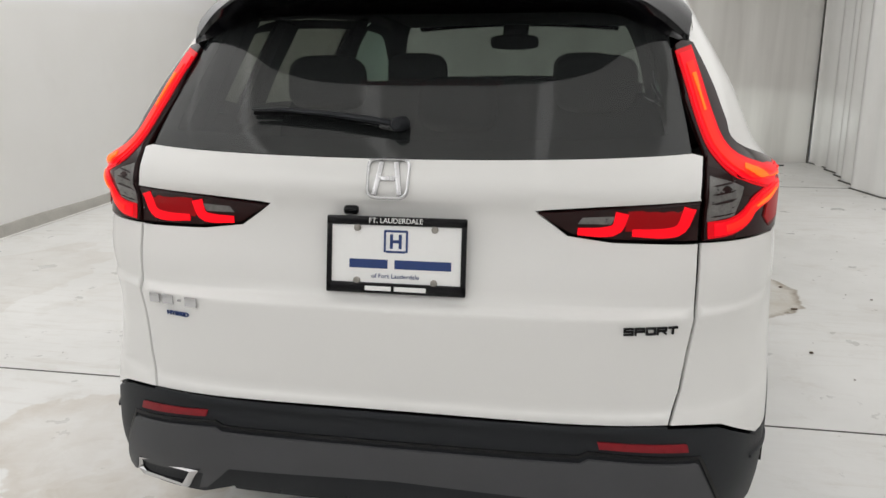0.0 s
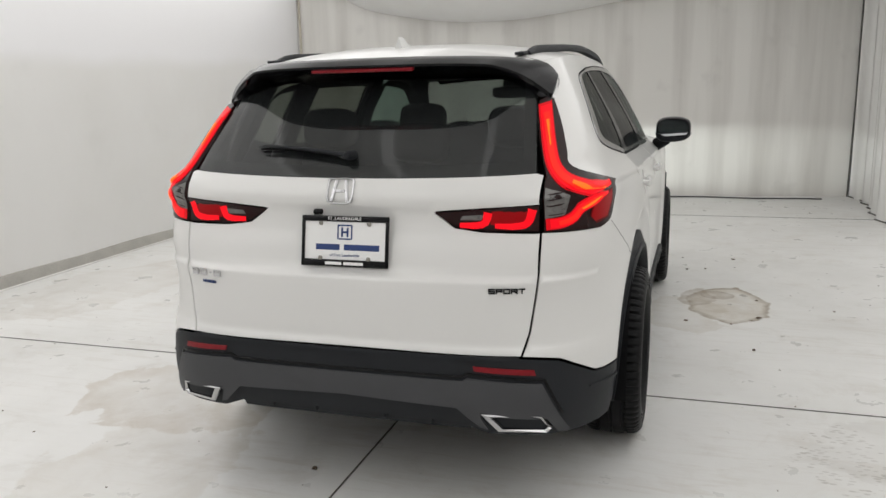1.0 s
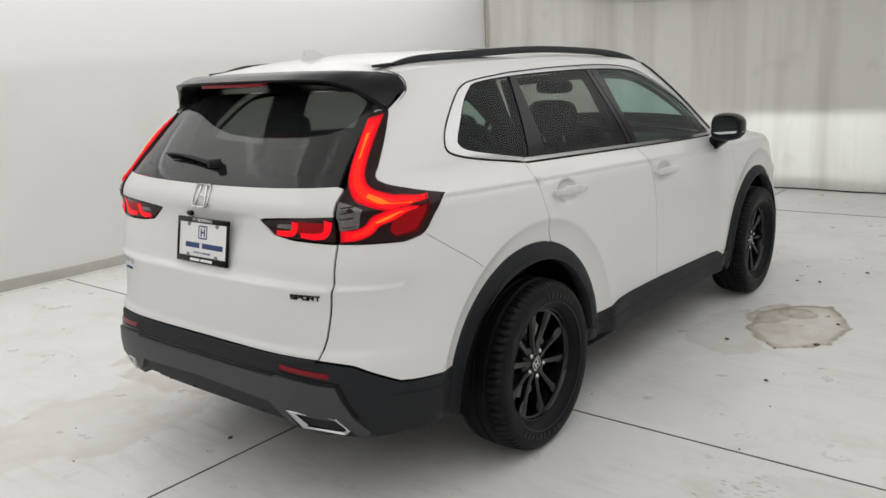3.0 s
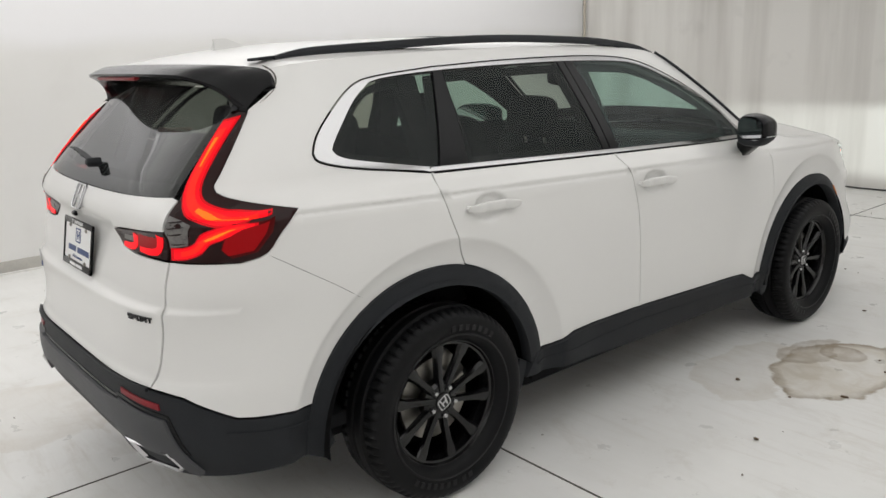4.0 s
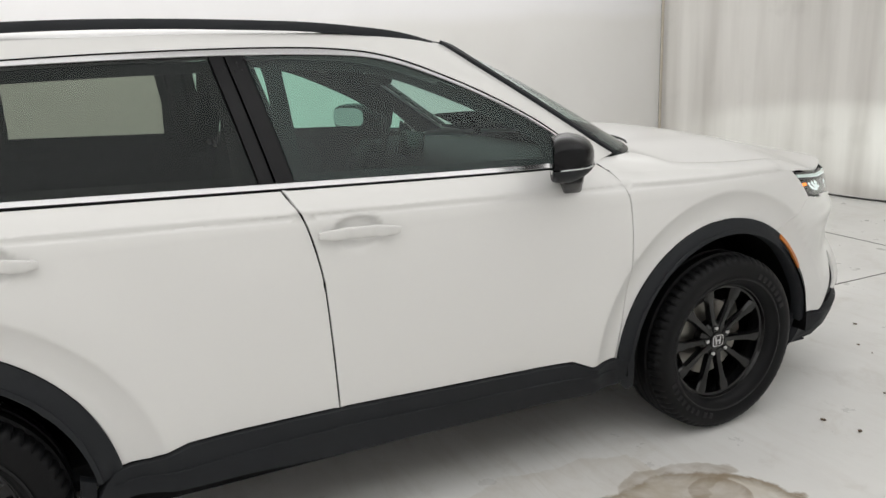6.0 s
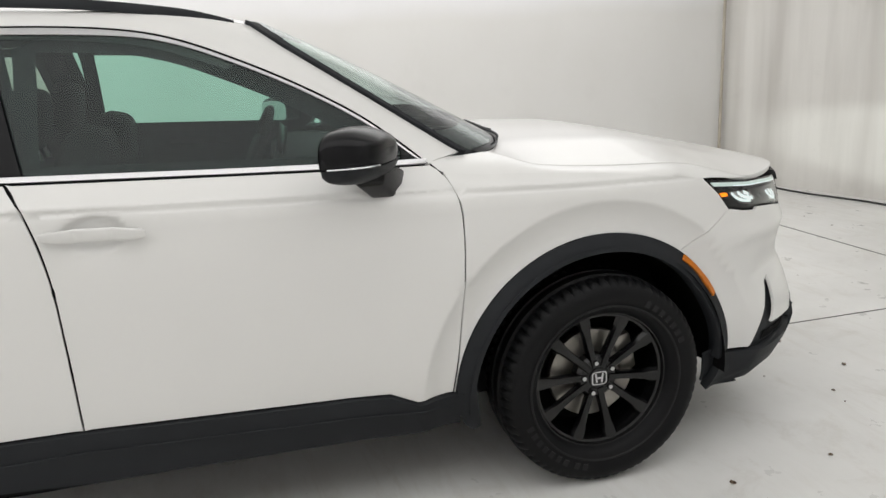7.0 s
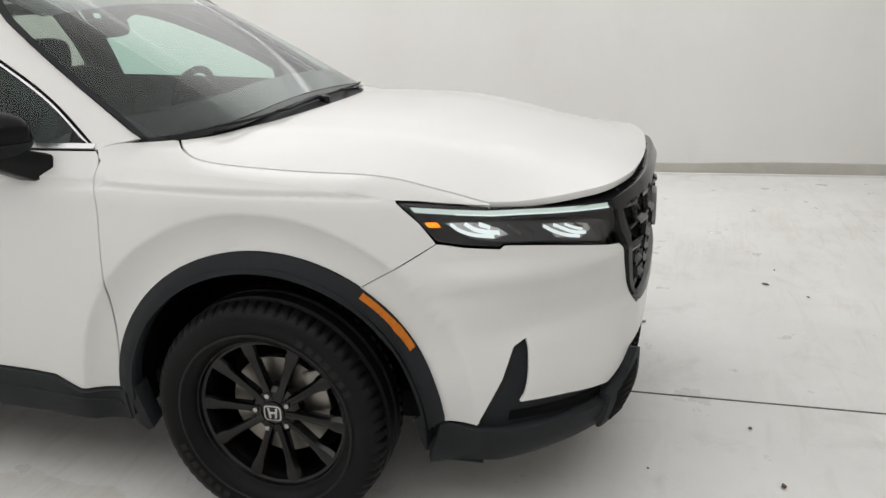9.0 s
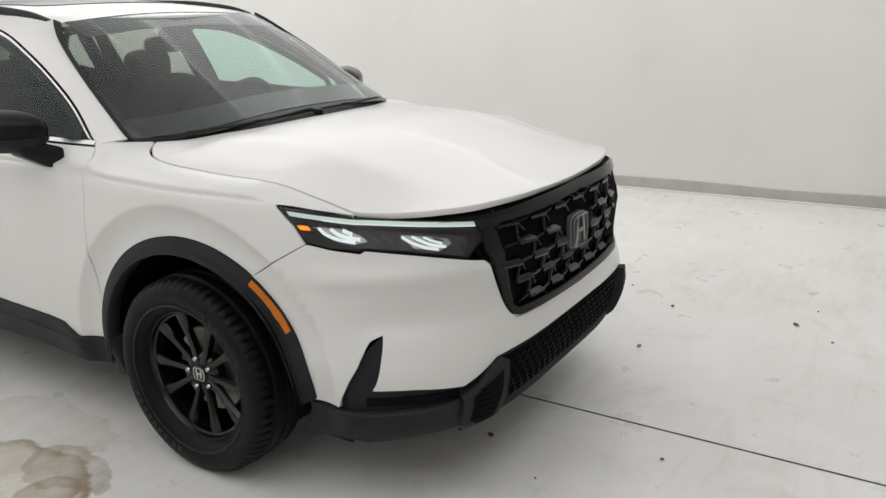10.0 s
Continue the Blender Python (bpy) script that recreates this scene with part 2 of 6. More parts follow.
def wall_material(name, colour, streak, strength, rough=.42, tall=.16, upper=None):
    """Painted sheeting with vertical streaks of grime."""
    m = bpy.data.materials.new(name)
    n, l = links(m)
    b = n["Principled BSDF"]
    geo, mp = n.new("ShaderNodeTexCoord"), n.new("ShaderNodeMapping")
    l.new(geo.outputs["Object"], mp.inputs["Vector"])
    mp.inputs["Scale"].default_value = (2.2, 2.2, tall) if tall < .3 else (.8, .8, .6)
    a, c = n.new("ShaderNodeTexNoise"), n.new("ShaderNodeTexNoise")
    a.inputs["Scale"].default_value, a.inputs["Detail"].default_value = 1.6, 6
    c.inputs["Scale"].default_value, c.inputs["Detail"].default_value = 2.5, 8
    l.new(mp.outputs[0], a.inputs["Vector"])
    l.new(geo.outputs["Object"], c.inputs["Vector"])
    r1, r2 = n.new("ShaderNodeMapRange"), n.new("ShaderNodeMapRange")
    for r, lo, hi, top in ((r1, .42, .72, strength), (r2, .6, .8, strength * .5)):
        r.inputs["From Min"].default_value, r.inputs["From Max"].default_value, r.inputs["To Max"].default_value = lo, hi, top
    l.new(a.outputs["Fac"], r1.inputs["Value"])
    l.new(c.outputs["Fac"], r2.inputs["Value"])
    x, y = n.new("ShaderNodeMix"), n.new("ShaderNodeMix")
    x.data_type = y.data_type = "RGBA"
    x.inputs["A"].default_value, x.inputs["B"].default_value = (*colour, 1), (*streak, 1)
    y.inputs["B"].default_value = (*[v * .85 for v in streak], 1)
    l.new(r1.outputs[0], x.inputs["Factor"])
    l.new(x.outputs["Result"], y.inputs["A"])
    l.new(r2.outputs[0], y.inputs["Factor"])
    last = y.outputs["Result"]
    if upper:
        # whiter over the upper part, with a feathered and uneven lower edge
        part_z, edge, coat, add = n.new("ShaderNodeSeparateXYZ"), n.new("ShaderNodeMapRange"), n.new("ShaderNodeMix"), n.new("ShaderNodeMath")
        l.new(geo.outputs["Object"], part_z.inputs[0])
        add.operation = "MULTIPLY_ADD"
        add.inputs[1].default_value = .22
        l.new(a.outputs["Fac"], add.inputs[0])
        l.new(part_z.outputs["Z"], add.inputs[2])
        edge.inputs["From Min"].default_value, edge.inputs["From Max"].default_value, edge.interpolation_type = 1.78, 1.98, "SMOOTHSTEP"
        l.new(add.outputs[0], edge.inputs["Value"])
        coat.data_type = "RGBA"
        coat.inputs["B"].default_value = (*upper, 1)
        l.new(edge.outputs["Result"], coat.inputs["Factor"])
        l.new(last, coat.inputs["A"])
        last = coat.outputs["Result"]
    l.new(last, b.inputs["Base Color"])
    b.inputs["Roughness"].default_value = rough
    k = n.new("ShaderNodeBump")
    k.inputs["Distance"].default_value, k.inputs["Strength"].default_value = .004, .3
    l.new(c.outputs["Fac"], k.inputs["Height"])
    l.new(k.outputs["Normal"], b.inputs["Normal"])
    return m


FLOOR = floor_material()
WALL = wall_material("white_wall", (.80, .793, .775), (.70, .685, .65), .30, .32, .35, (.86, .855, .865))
SHEET_PALE = wall_material("pale_sheeting", (.84, .835, .82), (.66, .65, .62), .5, .42)
SHEET = wall_material("grey_sheeting", (.75, .735, .70), (.50, .48, .445), .75, .36)
CEIL = wall_material("white_ceiling", (.88, .88, .87), (.75, .74, .72), .2, .5)
SKIRT = surface("dusty_skirting", (.40, .385, .35), .6, vary=.15)
BATTEN = surface("tan_wood_batten", (.50, .45, .37), .6, vary=.2, scale=8)
CAULK = surface("pale_bead", (.80, .79, .76), .6, vary=.1)
SEAM = surface("joint_dirt_and_dark_gap", (.10, .095, .085), .9, vary=.3, scale=20)
CRUMB = surface("brown_debris", (.12, .08, .05), .8, vary=.4, scale=60)
GRILLE_BLACK = surface("satin_grille_black", (.0025, .0026, .003), .5, spec=.05, vary=.2)
GRILLE_WING = surface("gloss_grille_black", (.005, .0052, .006), .26, spec=.28, vary=.2)
BROW = surface("gloss_black_bar", (.008, .0072, .008), .16, spec=.28, vary=.15, rough_vary=.03)
POST = surface("gloss_black_post", (.005, .0052, .006), .2, spec=.17, vary=.15, rough_vary=.04)
CABLE = surface("black_cable", (.02, .02, .02), .6)
# ---- shape of the car's skin: y runs from the rear axle to the front, z up, x out from the middle ----
def pch(xs, ys):
    """A smooth curve through a few stations, straight beyond its ends."""
    xs, ys = np.array(xs, float), np.array(ys, float)
    h, d = np.diff(xs), np.diff(ys) / np.diff(xs)
    m = np.zeros_like(xs)
    m[0], m[-1] = d[0], d[-1]
    for i in range(1, len(xs) - 1):
        if d[i - 1] * d[i] > 0:
            a, b = 2 * h[i] + h[i - 1], h[i] + 2 * h[i - 1]
            m[i] = (a + b) / (a / d[i - 1] + b / d[i])

    def curve(v):
        v = np.asarray(v, float)
        i = np.clip(np.searchsorted(xs, v) - 1, 0, len(xs) - 2)
        t = (v - xs[i]) / h[i]
        c = np.clip(t, 0, 1)
        out = (ys[i] * (1 + 2 * c) * (1 - c) ** 2 + m[i] * h[i] * c * (1 - c) ** 2
               + ys[i + 1] * c * c * (3 - 2 * c) + m[i + 1] * h[i] * c * c * (c - 1))
        return out + np.where(t < 0, t, np.where(t > 1, t - 1, 0)) * h[i] * np.where(t < 0, m[i], m[i + 1])
    return curve


def ease(a, b, v):
    t = np.clip((np.asarray(v, float) - a) / (b - a), 0, 1)
    return t * t * (3 - 2 * t)


HALF = pch([.15, .22, .30, .42, .55, .75, .90, 1.0, 1.045, 1.064, 1.0735, 1.083, 1.092, 1.145, 1.2, 1.3, 1.4, 1.5, 1.55, 1.60, 1.63],
           [.82, .862, .89, .908, .914, .916, .913, .906, .9030, .8985, .8925, .8970, .8890, .842, .820, .772, .715, .655, .622, .575, .53])
BELT = pch([-.6, 0, 1.03, 1.88, 2.14, 2.5, 2.9, 3.1, 3.3, 3.7], [1.205, 1.186, 1.146, 1.115, 1.105, 1.092, 1.08, 1.072, 1.06, 1.04])
REAR = pch([.15, .25, .36, .48, .60, .632, .655, .80, .846, .857, .866, .876, .93, 1.05, 1.08, 1.105, 1.19, 1.30, 1.42, 1.50, 1.56, 1.62],
           [-.84, -.90, -.965, -.995, -.985, -.976, -.964, -.960, -.958, -.9545, -.940, -.931, -.916, -.884, -.886, -.898, -.858, -.755, -.63, -.55, -.47, -.36])
REAR_N = pch([.3, .40, .50, .62, .70, .78, .84, .87, .90, .96, 1.05, 1.2, 1.42, 1.6], [4.7, 4.7, 4.5, 4.3, 4.05, 3.9, 4.05, 4.3, 4.6, 4.8, 4.9, 4.8, 5.2, 5.2])
NOSE = pch([.15, .22, .30, .42, .55, .595, .636, .655, .71, .755, .788, .815, .85, .92, .97, 1.03, 1.12], [3.43, 3.56, 3.68, 3.714, 3.718, 3.719, 3.710, 3.710, 3.719, 3.728, 3.736, 3.735, 3.728, 3.715, 3.683, 3.60, 3.45])
NOSE_N = pch([.3, .45, .60, .86, 1.0], [4.4, 4.4, 3.6, 3.1, 3.0])
SCREEN = pch([1.0, 1.129, 1.545, 1.62], [2.77, 2.55, 1.765, 1.59])
SCREEN_N = pch([1.1, 1.13, 1.55], [4.7, 4.7, 7.0])
AXLES = (0.0, 2.70)
HANDLES = ((.235, 1.047), (1.22, 1.008))


def half_width(y, z, up=False):
    y, z = np.broadcast_arrays(np.asarray(y, float), np.asarray(z, float))
    w = HALF(z + (1.146 - BELT(y)) * ease(.55, .95, z)) * (1 - .006 * ((y - 1.2) / 1.4) ** 2 - .032 * ease(.1, -.62, y))
    n = REAR_N(z)
    w = w * (1 - np.clip((-.15 - y) / (-.15 - REAR(z)), 0, 1) ** n) ** (1 / n)
    n = NOSE_N(z)
    low = (1 - np.clip((y - 2.4) / (NOSE(z) - 2.4), 0, 1) ** n) ** (1 / n)
    n = SCREEN_N(z)
    top = (1 - np.clip((y - .9) / (SCREEN(z) - .9), 0, 1) ** n) ** (1 / n)
    t = ease(.98, 1.12, z) * (1.0 if up else 1 - ease(2.15, 2.35, y))
    w = w * (low * (1 - t) + top * t)
    for a in AXLES:
        r = np.hypot(y - a, z - .35)
        w = w + (.014 * (1 - ease(.62, .85, r)) - .030 * (1 - (1 - np.clip((.612 - r) / .10, 0, 1)) ** 2) + .016 * (1 - ease(.46, .514, r))) * ease(.1, .3, w)
    # hollows behind the door handles, the lip under the headlamps, the fold above the front corner's slot
    for a, b in HANDLES:
        w = w - .017 * (1 - ease(.25, 1, ((y - a) / .088) ** 2 + ((z - b) / .056) ** 2))
    w = w + .014 * (ease(.725, .772, z) - ease(.778, .83, z)) * ease(3.12, 3.3, y) * ease(.46, .62, w)
    return w - .020 * (ease(.565, .634, z) - ease(.640, .75, z)) * ease(3.26, 3.42, y) * ease(.42, .66, w)


ROWS_AT = {}


def row(z, up=False):
    """The plan of the skin at a height: ys, xs and the length along it from the rear's middle."""
    key = (round(float(z), 5), up)
    if key not in ROWS_AT:
        a, b = float(REAR(z)), float((SCREEN if up else NOSE)(z))
        ys = a + (b - a) * (1 - np.cos(np.linspace(0, math.pi, 1400))) / 2
        xs = half_width(ys, z, up)
        xs[0] = xs[-1] = 0
        arc = np.r_[0, np.cumsum(np.hypot(np.diff(xs), np.diff(ys)))]
        ROWS_AT[key] = ys, xs, arc
    return ROWS_AT[key]


def at_side(y, z, up=False, front=False):
    """The coordinate along the skin of a point of the flank."""
    ys, _, arc = row(z, up)
    s = float(np.interp(y, ys, arc))
    return (arc[-1] - s if front else s), z


def at_rear(x, z, up=False):
    ys, xs, arc = row(z, up)
    k = int(np.argmax(ys > -.15))
    return math.copysign(float(np.interp(abs(x), xs[:k], arc[:k])), x), z


def at_front(x, z, up=False):
    ys, xs, arc = row(z, up)
    k = int(np.argmax(ys > (1.2 if up else 2.5)))
    return math.copysign(float(arc[-1] - np.interp(abs(x), xs[k:][::-1], arc[k:][::-1])), x), z


def skin(s, z, up=False, front=False):
    """The place on the skin for a coordinate along it and a height."""
    ys, xs, arc = row(z, up)
    d = arc[-1] - abs(s) if front else abs(s)
    return math.copysign(1, s) * float(np.interp(d, arc, xs)), float(np.interp(d, arc, ys)), z

# ---- helpers for building ----
def obj(name, verts, faces, material, parent=None, smooth=False, normals=None, label=""):
    """One mesh object."""
    me = bpy.data.meshes.new(name)
    me.from_pydata([tuple(v) for v in verts], [], [tuple(f) for f in faces])
    me.materials.append(material)
    me.polygons.foreach_set("use_smooth", [smooth] * len(me.polygons))
    if normals is not None:
        me.normals_split_custom_set([tuple(v) for v in normals])
    me.update()
    ob = new(name, me)
    if parent:
        ob.parent = parent
    return tagged(ob, label)


def part(name, bm, material, parent, label="", smooth=True, angle=35):
    me = bpy.data.meshes.new(name)
    bmesh.ops.recalc_face_normals(bm, faces=bm.faces)
    for f in bm.faces:
        f.smooth = smooth
    for e in bm.edges:
        e.smooth = e.calc_face_angle(0) < radians(angle)
    bm.to_mesh(me)
    bm.free()
    me.materials.append(material)
    ob = new(name, me)
    ob.parent = parent
    return tagged(ob, label)


def box(sx, sy, sz, m=Matrix(), bevel=0., segments=2, bm=None):
    bm = bm or bmesh.new()
    made = bmesh.ops.create_cube(bm, size=1, matrix=m @ Matrix.Diagonal((sx, sy, sz, 1)))
    if bevel:
        edges = list({e for v in made["verts"] for e in v.link_edges})
        bmesh.ops.bevel(bm, geom=edges, offset=bevel, segments=segments, profile=.5, affect="EDGES")
    return bm


def rod(points, radius, sides=10, bm=None, flat=1.):
    """A round bar through points; radius may be a list."""
    bm = bm or bmesh.new()
    pts = [Vector(p) for p in points]
    radii = radius if isinstance(radius, (list, tuple)) else [radius] * len(pts)
    rings = []
    for i, p in enumerate(pts):
        d = (pts[min(i + 1, len(pts) - 1)] - pts[max(i - 1, 0)]).normalized()
        u = d.cross(Vector((0, 0, 1)) if abs(d.z) < .9 else Vector((1, 0, 0))).normalized()
        v = u.cross(d)
        rings.append([bm.verts.new(p + radii[i] * (math.cos(a) * u + flat * math.sin(a) * v)) for a in (2 * math.pi * k / sides for k in range(sides))])
    for a, b in zip(rings, rings[1:]):
        for k in range(sides):
            bm.faces.new((a[k], a[(k + 1) % sides], b[(k + 1) % sides], b[k]))
    bm.faces.new(rings[0][::-1])
    bm.faces.new(rings[-1])
    return bm


def grid_faces(nu, nv):
    return [(i * nv + j, (i + 1) * nv + j, (i + 1) * nv + j + 1, i * nv + j + 1) for i in range(nu - 1) for j in range(nv - 1)]


# ---- the room: floor, sheeted walls, white ceiling ----
XL, XR, YB, YF = -4.0, 4.6, -7.0, 7.25
floor = part("floor", box(9.6, 15.2, .2, pose(.3, .1, -.1)), FLOOR, None, smooth=False)
tagged(floor, "white painted concrete floor with dirt, scuffs and dark joints", "floor", kind="structure")
for name, m, sx, sy in (("floor_joint", pose(-.12, .1, .0012), .007, 15.0), ("floor_joint", pose(.3, .37, .0012), 9.4, .008), ("floor_joint", pose(.3, 5.75, .0012), 9.4, .007)):
    ob = part(name, box(sx, sy, .0024, m), SEAM, None, smooth=False)
    tagged(ob, "thin dark joint filled with dirt in the floor", "floor joint", kind="structure")


def wall_sheet(name, path, height, material, wave, label, seed):
    """A hanging wall of sheeting along a path in plan, with soft vertical folds; height is a function of the place."""
    rnd = random.Random(seed)
    ph = [(rnd.uniform(0, 6.28), rnd.uniform(.5, 1)) for _ in range(6)]
    pts = []
    for (x0, y0), (x1, y1) in zip(path, path[1:]):
        k = max(2, int(math.hypot(x1 - x0, y1 - y0) / .05))
        pts += [(x0 + (x1 - x0) * i / k, y0 + (y1 - y0) * i / k) for i in range(k)]
    pts.append(path[-1])
    d = np.r_[0, np.cumsum([math.hypot(b[0] - a[0], b[1] - a[1]) for a, b in zip(pts, pts[1:])])]
    verts, nv = [], 13
    for thick in (0, -.06):
        for i, (x, y) in enumerate(pts):
            a, b = pts[max(i - 1, 0)], pts[min(i + 1, len(pts) - 1)]
            t = Vector((b[0] - a[0], b[1] - a[1])).normalized()
            nrm = Vector((t.y, -t.x))
            f = sum(q * math.sin(d[i] * w + p) for w, (p, q) in zip((2.1, 3.7, 6.1, 9.7, 14.3, 23.0), ph)) * wave / 3
            top = height(x, y)
            for j in range(nv):
                v = j / (nv - 1)
                g = f * (.55 + .45 * math.sin(2.2 * v + ph[0][0])) if wave else 0
                verts.append((x + nrm.x * (g + thick), y + nrm.y * (g + thick), top * v))
    n = len(pts)
    g = grid_faces(n, nv)
    faces = [q[::-1] for q in g] + [tuple(i + n * nv for i in q) for q in g]
    ob = obj(name, verts, faces, material, smooth=True)
    return tagged(ob, label, "wall", kind="structure")


def high(x, y):
    return 3.3


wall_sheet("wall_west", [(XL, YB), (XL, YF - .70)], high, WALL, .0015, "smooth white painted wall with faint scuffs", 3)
wall_sheet("wall_north", [(XL - .02, YF - .67), (-3.4, YF - .38), (-2.4, YF - .1), (-.6, YF - .08), (1.2, YF + .1), (2.95, YF + .25)], high, SHEET, .035, "grey-white plastic sheeting with vertical folds and stains", 5)
# broad flat pleats, each lapping a little in front of the next
pleats = [(2.955, YF + .20)]
for y0, y1, x0, x1 in ((7.42, 6.98, 2.97, 3.07), (6.95, 6.60, 3.00, 3.08), (6.57, 6.24, 3.00, 3.06), (6.21, 5.78, 2.95, 3.04), (5.75, 5.28, 2.93, 3.06)):
    pleats += [(x0, y0), (x1, y1)]
wall_sheet("wall_east", pleats + [(3.12, 5.2), (3.9, 4.2), (XR, 3.4), (XR, YB)], high, SHEET_PALE, .02, "white plastic sheeting hanging in broad vertical pleats", 8)
# a dark rod put in for the shade inside the open slit
tagged(part("trim", rod([(2.93, YF + .23, 0), (2.945, YF + .22, 1.2), (2.94, YF + .22, 3.2)], .012, 6), SEAM, None), "dark open slit where two sheets meet", "trim", kind="structure")
# dark rods drawn for the shaded gap under the sheeting's foot
for pts in ([(x - .012, y, .006) for x, y in pleats] + [(3.9, 4.18, .006), (XR - .02, 3.39, .006)], [(XR - .03 + .012 * math.sin(y * 2.3) + .008 * math.sin(y * 5.1), y, .007) for y in np.arange(3.39, YB + .1, -.25)]):
    tagged(part("trim", rod(pts, .008, 6), SEAM, None), "dark line for the gap along the foot of the sheeting", "trim", kind="structure")
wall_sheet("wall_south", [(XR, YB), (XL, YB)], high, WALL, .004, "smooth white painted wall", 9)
bm = bmesh.new()
by0, by1 = YB + .05, YF - .76
prof = ((XL - .01, .096), (XL + .012, .090), (XL + .046, .014), (XL + .046, .0), (XL - .01, .0))
ends = [[bm.verts.new((x, y, z)) for x, z in prof] for y in np.linspace(by0, by1, 60)]
for k, e in enumerate(ends):
    for v in e[:2]:
        v.co.z += .006 * math.sin(k * .9) + .004 * math.sin(k * .37)
for p, q in zip(ends, ends[1:]):
    for i in range(5):
        bm.faces.new((p[i], p[(i + 1) % 5], q[(i + 1) % 5], q[i]))
tagged(part("trim", box(.016, by1 - by0, .014, pose(XL + .055, (by0 + by1) / 2, .007), .004), CAULK, None), "pale sealing bead along the kick rail", "trim", kind="structure")
tagged(part("baseboard", bm, SKIRT, None), "dusty pale kick rail along the wall's foot", "baseboard", kind="structure")
# the corner post between wall and sheeting
tagged(part("trim", box(.024, .024, 3.2, pose(XL + .045, YF - .715, 1.6), .006), BATTEN, None), "thin tan wooden corner batten", "trim", kind="structure")
# ceiling, sagging towards the far wall
nx, ny = 50, 60
cv = []
for top in (0, .08):
    for i in range(nx):
        for j in range(ny):
            x, y = -5 + 10.2 * i / (nx - 1), YB - .3 + (YF - YB + .7) * j / (ny - 1)
            sag = float(ease(5.3, 7.1, y)) * (.55 + .38 * math.exp(-((x + 1.5) / 2.1) ** 2) - .45 * float(ease(-3.0, -4.4, x)))
            cv.append((x, y, 3.2 - sag + top))
cf = grid_faces(nx, ny)
ceiling = obj("ceiling", cv, [f[::-1] for f in cf] + [tuple(i + nx * ny for i in f) for f in cf], CEIL, smooth=True)
tagged(ceiling, "white fabric ceiling sagging towards the far wall", "ceiling", kind="structure")
tagged(part("cable", rod([(-3.9 + .25 * i, YF - .62 + .5 * min(1, i / 10) + .03 * math.sin(i * 1.3), .012) for i in range(27)], .009, 6), CABLE, None), "thin black cable lying along the foot of the sheeting", "cable")

# ---- panels cut from the skin ----
from mathutils.geometry import delaunay_2d_cdt


def smooth_line(pts, step=.02):
    """A smooth line through plan points, finely stepped."""
    p = [np.array(q, float) for q in pts]
    p = [2 * p[0] - p[1]] + p + [2 * p[-1] - p[-2]]
    out = []
    for i in range(1, len(p) - 2):
        k = max(2, int(np.linalg.norm(p[i + 1] - p[i]) / step))
        for t in np.arange(k) / k:
            out.append(tuple(.5 * (2 * p[i] + (p[i + 1] - p[i - 1]) * t + (2 * p[i - 1] - 5 * p[i] + 4 * p[i + 1] - p[i + 2]) * t * t
                                   + (3 * p[i] - p[i - 1] - 3 * p[i + 1] + p[i + 2]) * t ** 3)))
    out.append(tuple(p[-2]))
    return out


def straight(pts, step=.02):
    out = []
    for a, b in zip(pts, pts[1:]):
        k = max(1, int(math.dist(a, b) / step))
        out += [tuple(np.array(a) + (np.array(b) - np.array(a)) * i / k) for i in range(k)]
    return out + [tuple(pts[-1])]


def arc_line(cy, cz, r, a0, a1, step=.02):
    k = max(3, int(abs(radians(a1 - a0)) * r / step))
    return [(cy + r * math.cos(radians(a0 + (a1 - a0) * i / k)), cz + r * math.sin(radians(a0 + (a1 - a0) * i / k))) for i in range(k + 1)]


def tidy(pts, least=.003):
    out = []
    for p in pts:
        if not out or math.dist(p, out[-1]) > least:
            out.append((float(p[0]), float(p[1])))
    if math.dist(out[0], out[-1]) < least:
        out.pop()
    return out


def ring_area(pts):
    a = np.array(pts)
    return .5 * float(np.sum(a[:, 0] * np.roll(a[:, 1], -1) - np.roll(a[:, 0], -1) * a[:, 1]))


def inset(pts, d):
    a = np.array(pts)
    t = np.roll(a, -1, 0) - np.roll(a, 1, 0)
    t /= np.linalg.norm(t, axis=1)[:, None] + 1e-9
    return [tuple(q) for q in a + d * np.stack([-t[:, 1], t[:, 0]], 1)]


def within_ring(q, pts):
    a = np.array(pts)
    b = np.roll(a, -1, 0)
    x, y = q[:, 0][:, None], q[:, 1][:, None]
    cross = (a[:, 1] > y) != (b[:, 1] > y)
    xi = (b[:, 0] - a[:, 0]) * (y - a[:, 1]) / (b[:, 1] - a[:, 1] + 1e-12) + a[:, 0]
    return (np.sum(cross & (x < xi), 1) % 2) == 1


def skin_map(up=False, front=False):
    """A function from (s, z) to place and normal."""
    sign = -1 if front else 1

    def put(q):
        P, N = [], []
        for s, z in q:
            z = min(max(z, .12), 1.64)
            p = skin(s, z, up, front)
            a, b = np.subtract(skin(s + .006, z, up, front), skin(s - .006, z, up, front)), np.subtract(skin(s, z + .005, up, front), skin(s, z - .005, up, front))
            n = sign * np.cross(a, b)
            P.append(p)
            N.append(n / (np.linalg.norm(n) + 1e-12))
        return np.array(P), np.array(N)
    put.flip = front
    return put


def height_map(fz):
    def put(q):
        x, y = q[:, 0], q[:, 1]
        e = .004
        n = np.stack([-(fz(x + e, y) - fz(x - e, y)) / (2 * e), -(fz(x, y + e) - fz(x, y - e)) / (2 * e), np.ones_like(x)], 1)
        return np.stack([x, y, fz(x, y)], 1), n / np.linalg.norm(n, axis=1)[:, None]
    put.flip = False
    return put


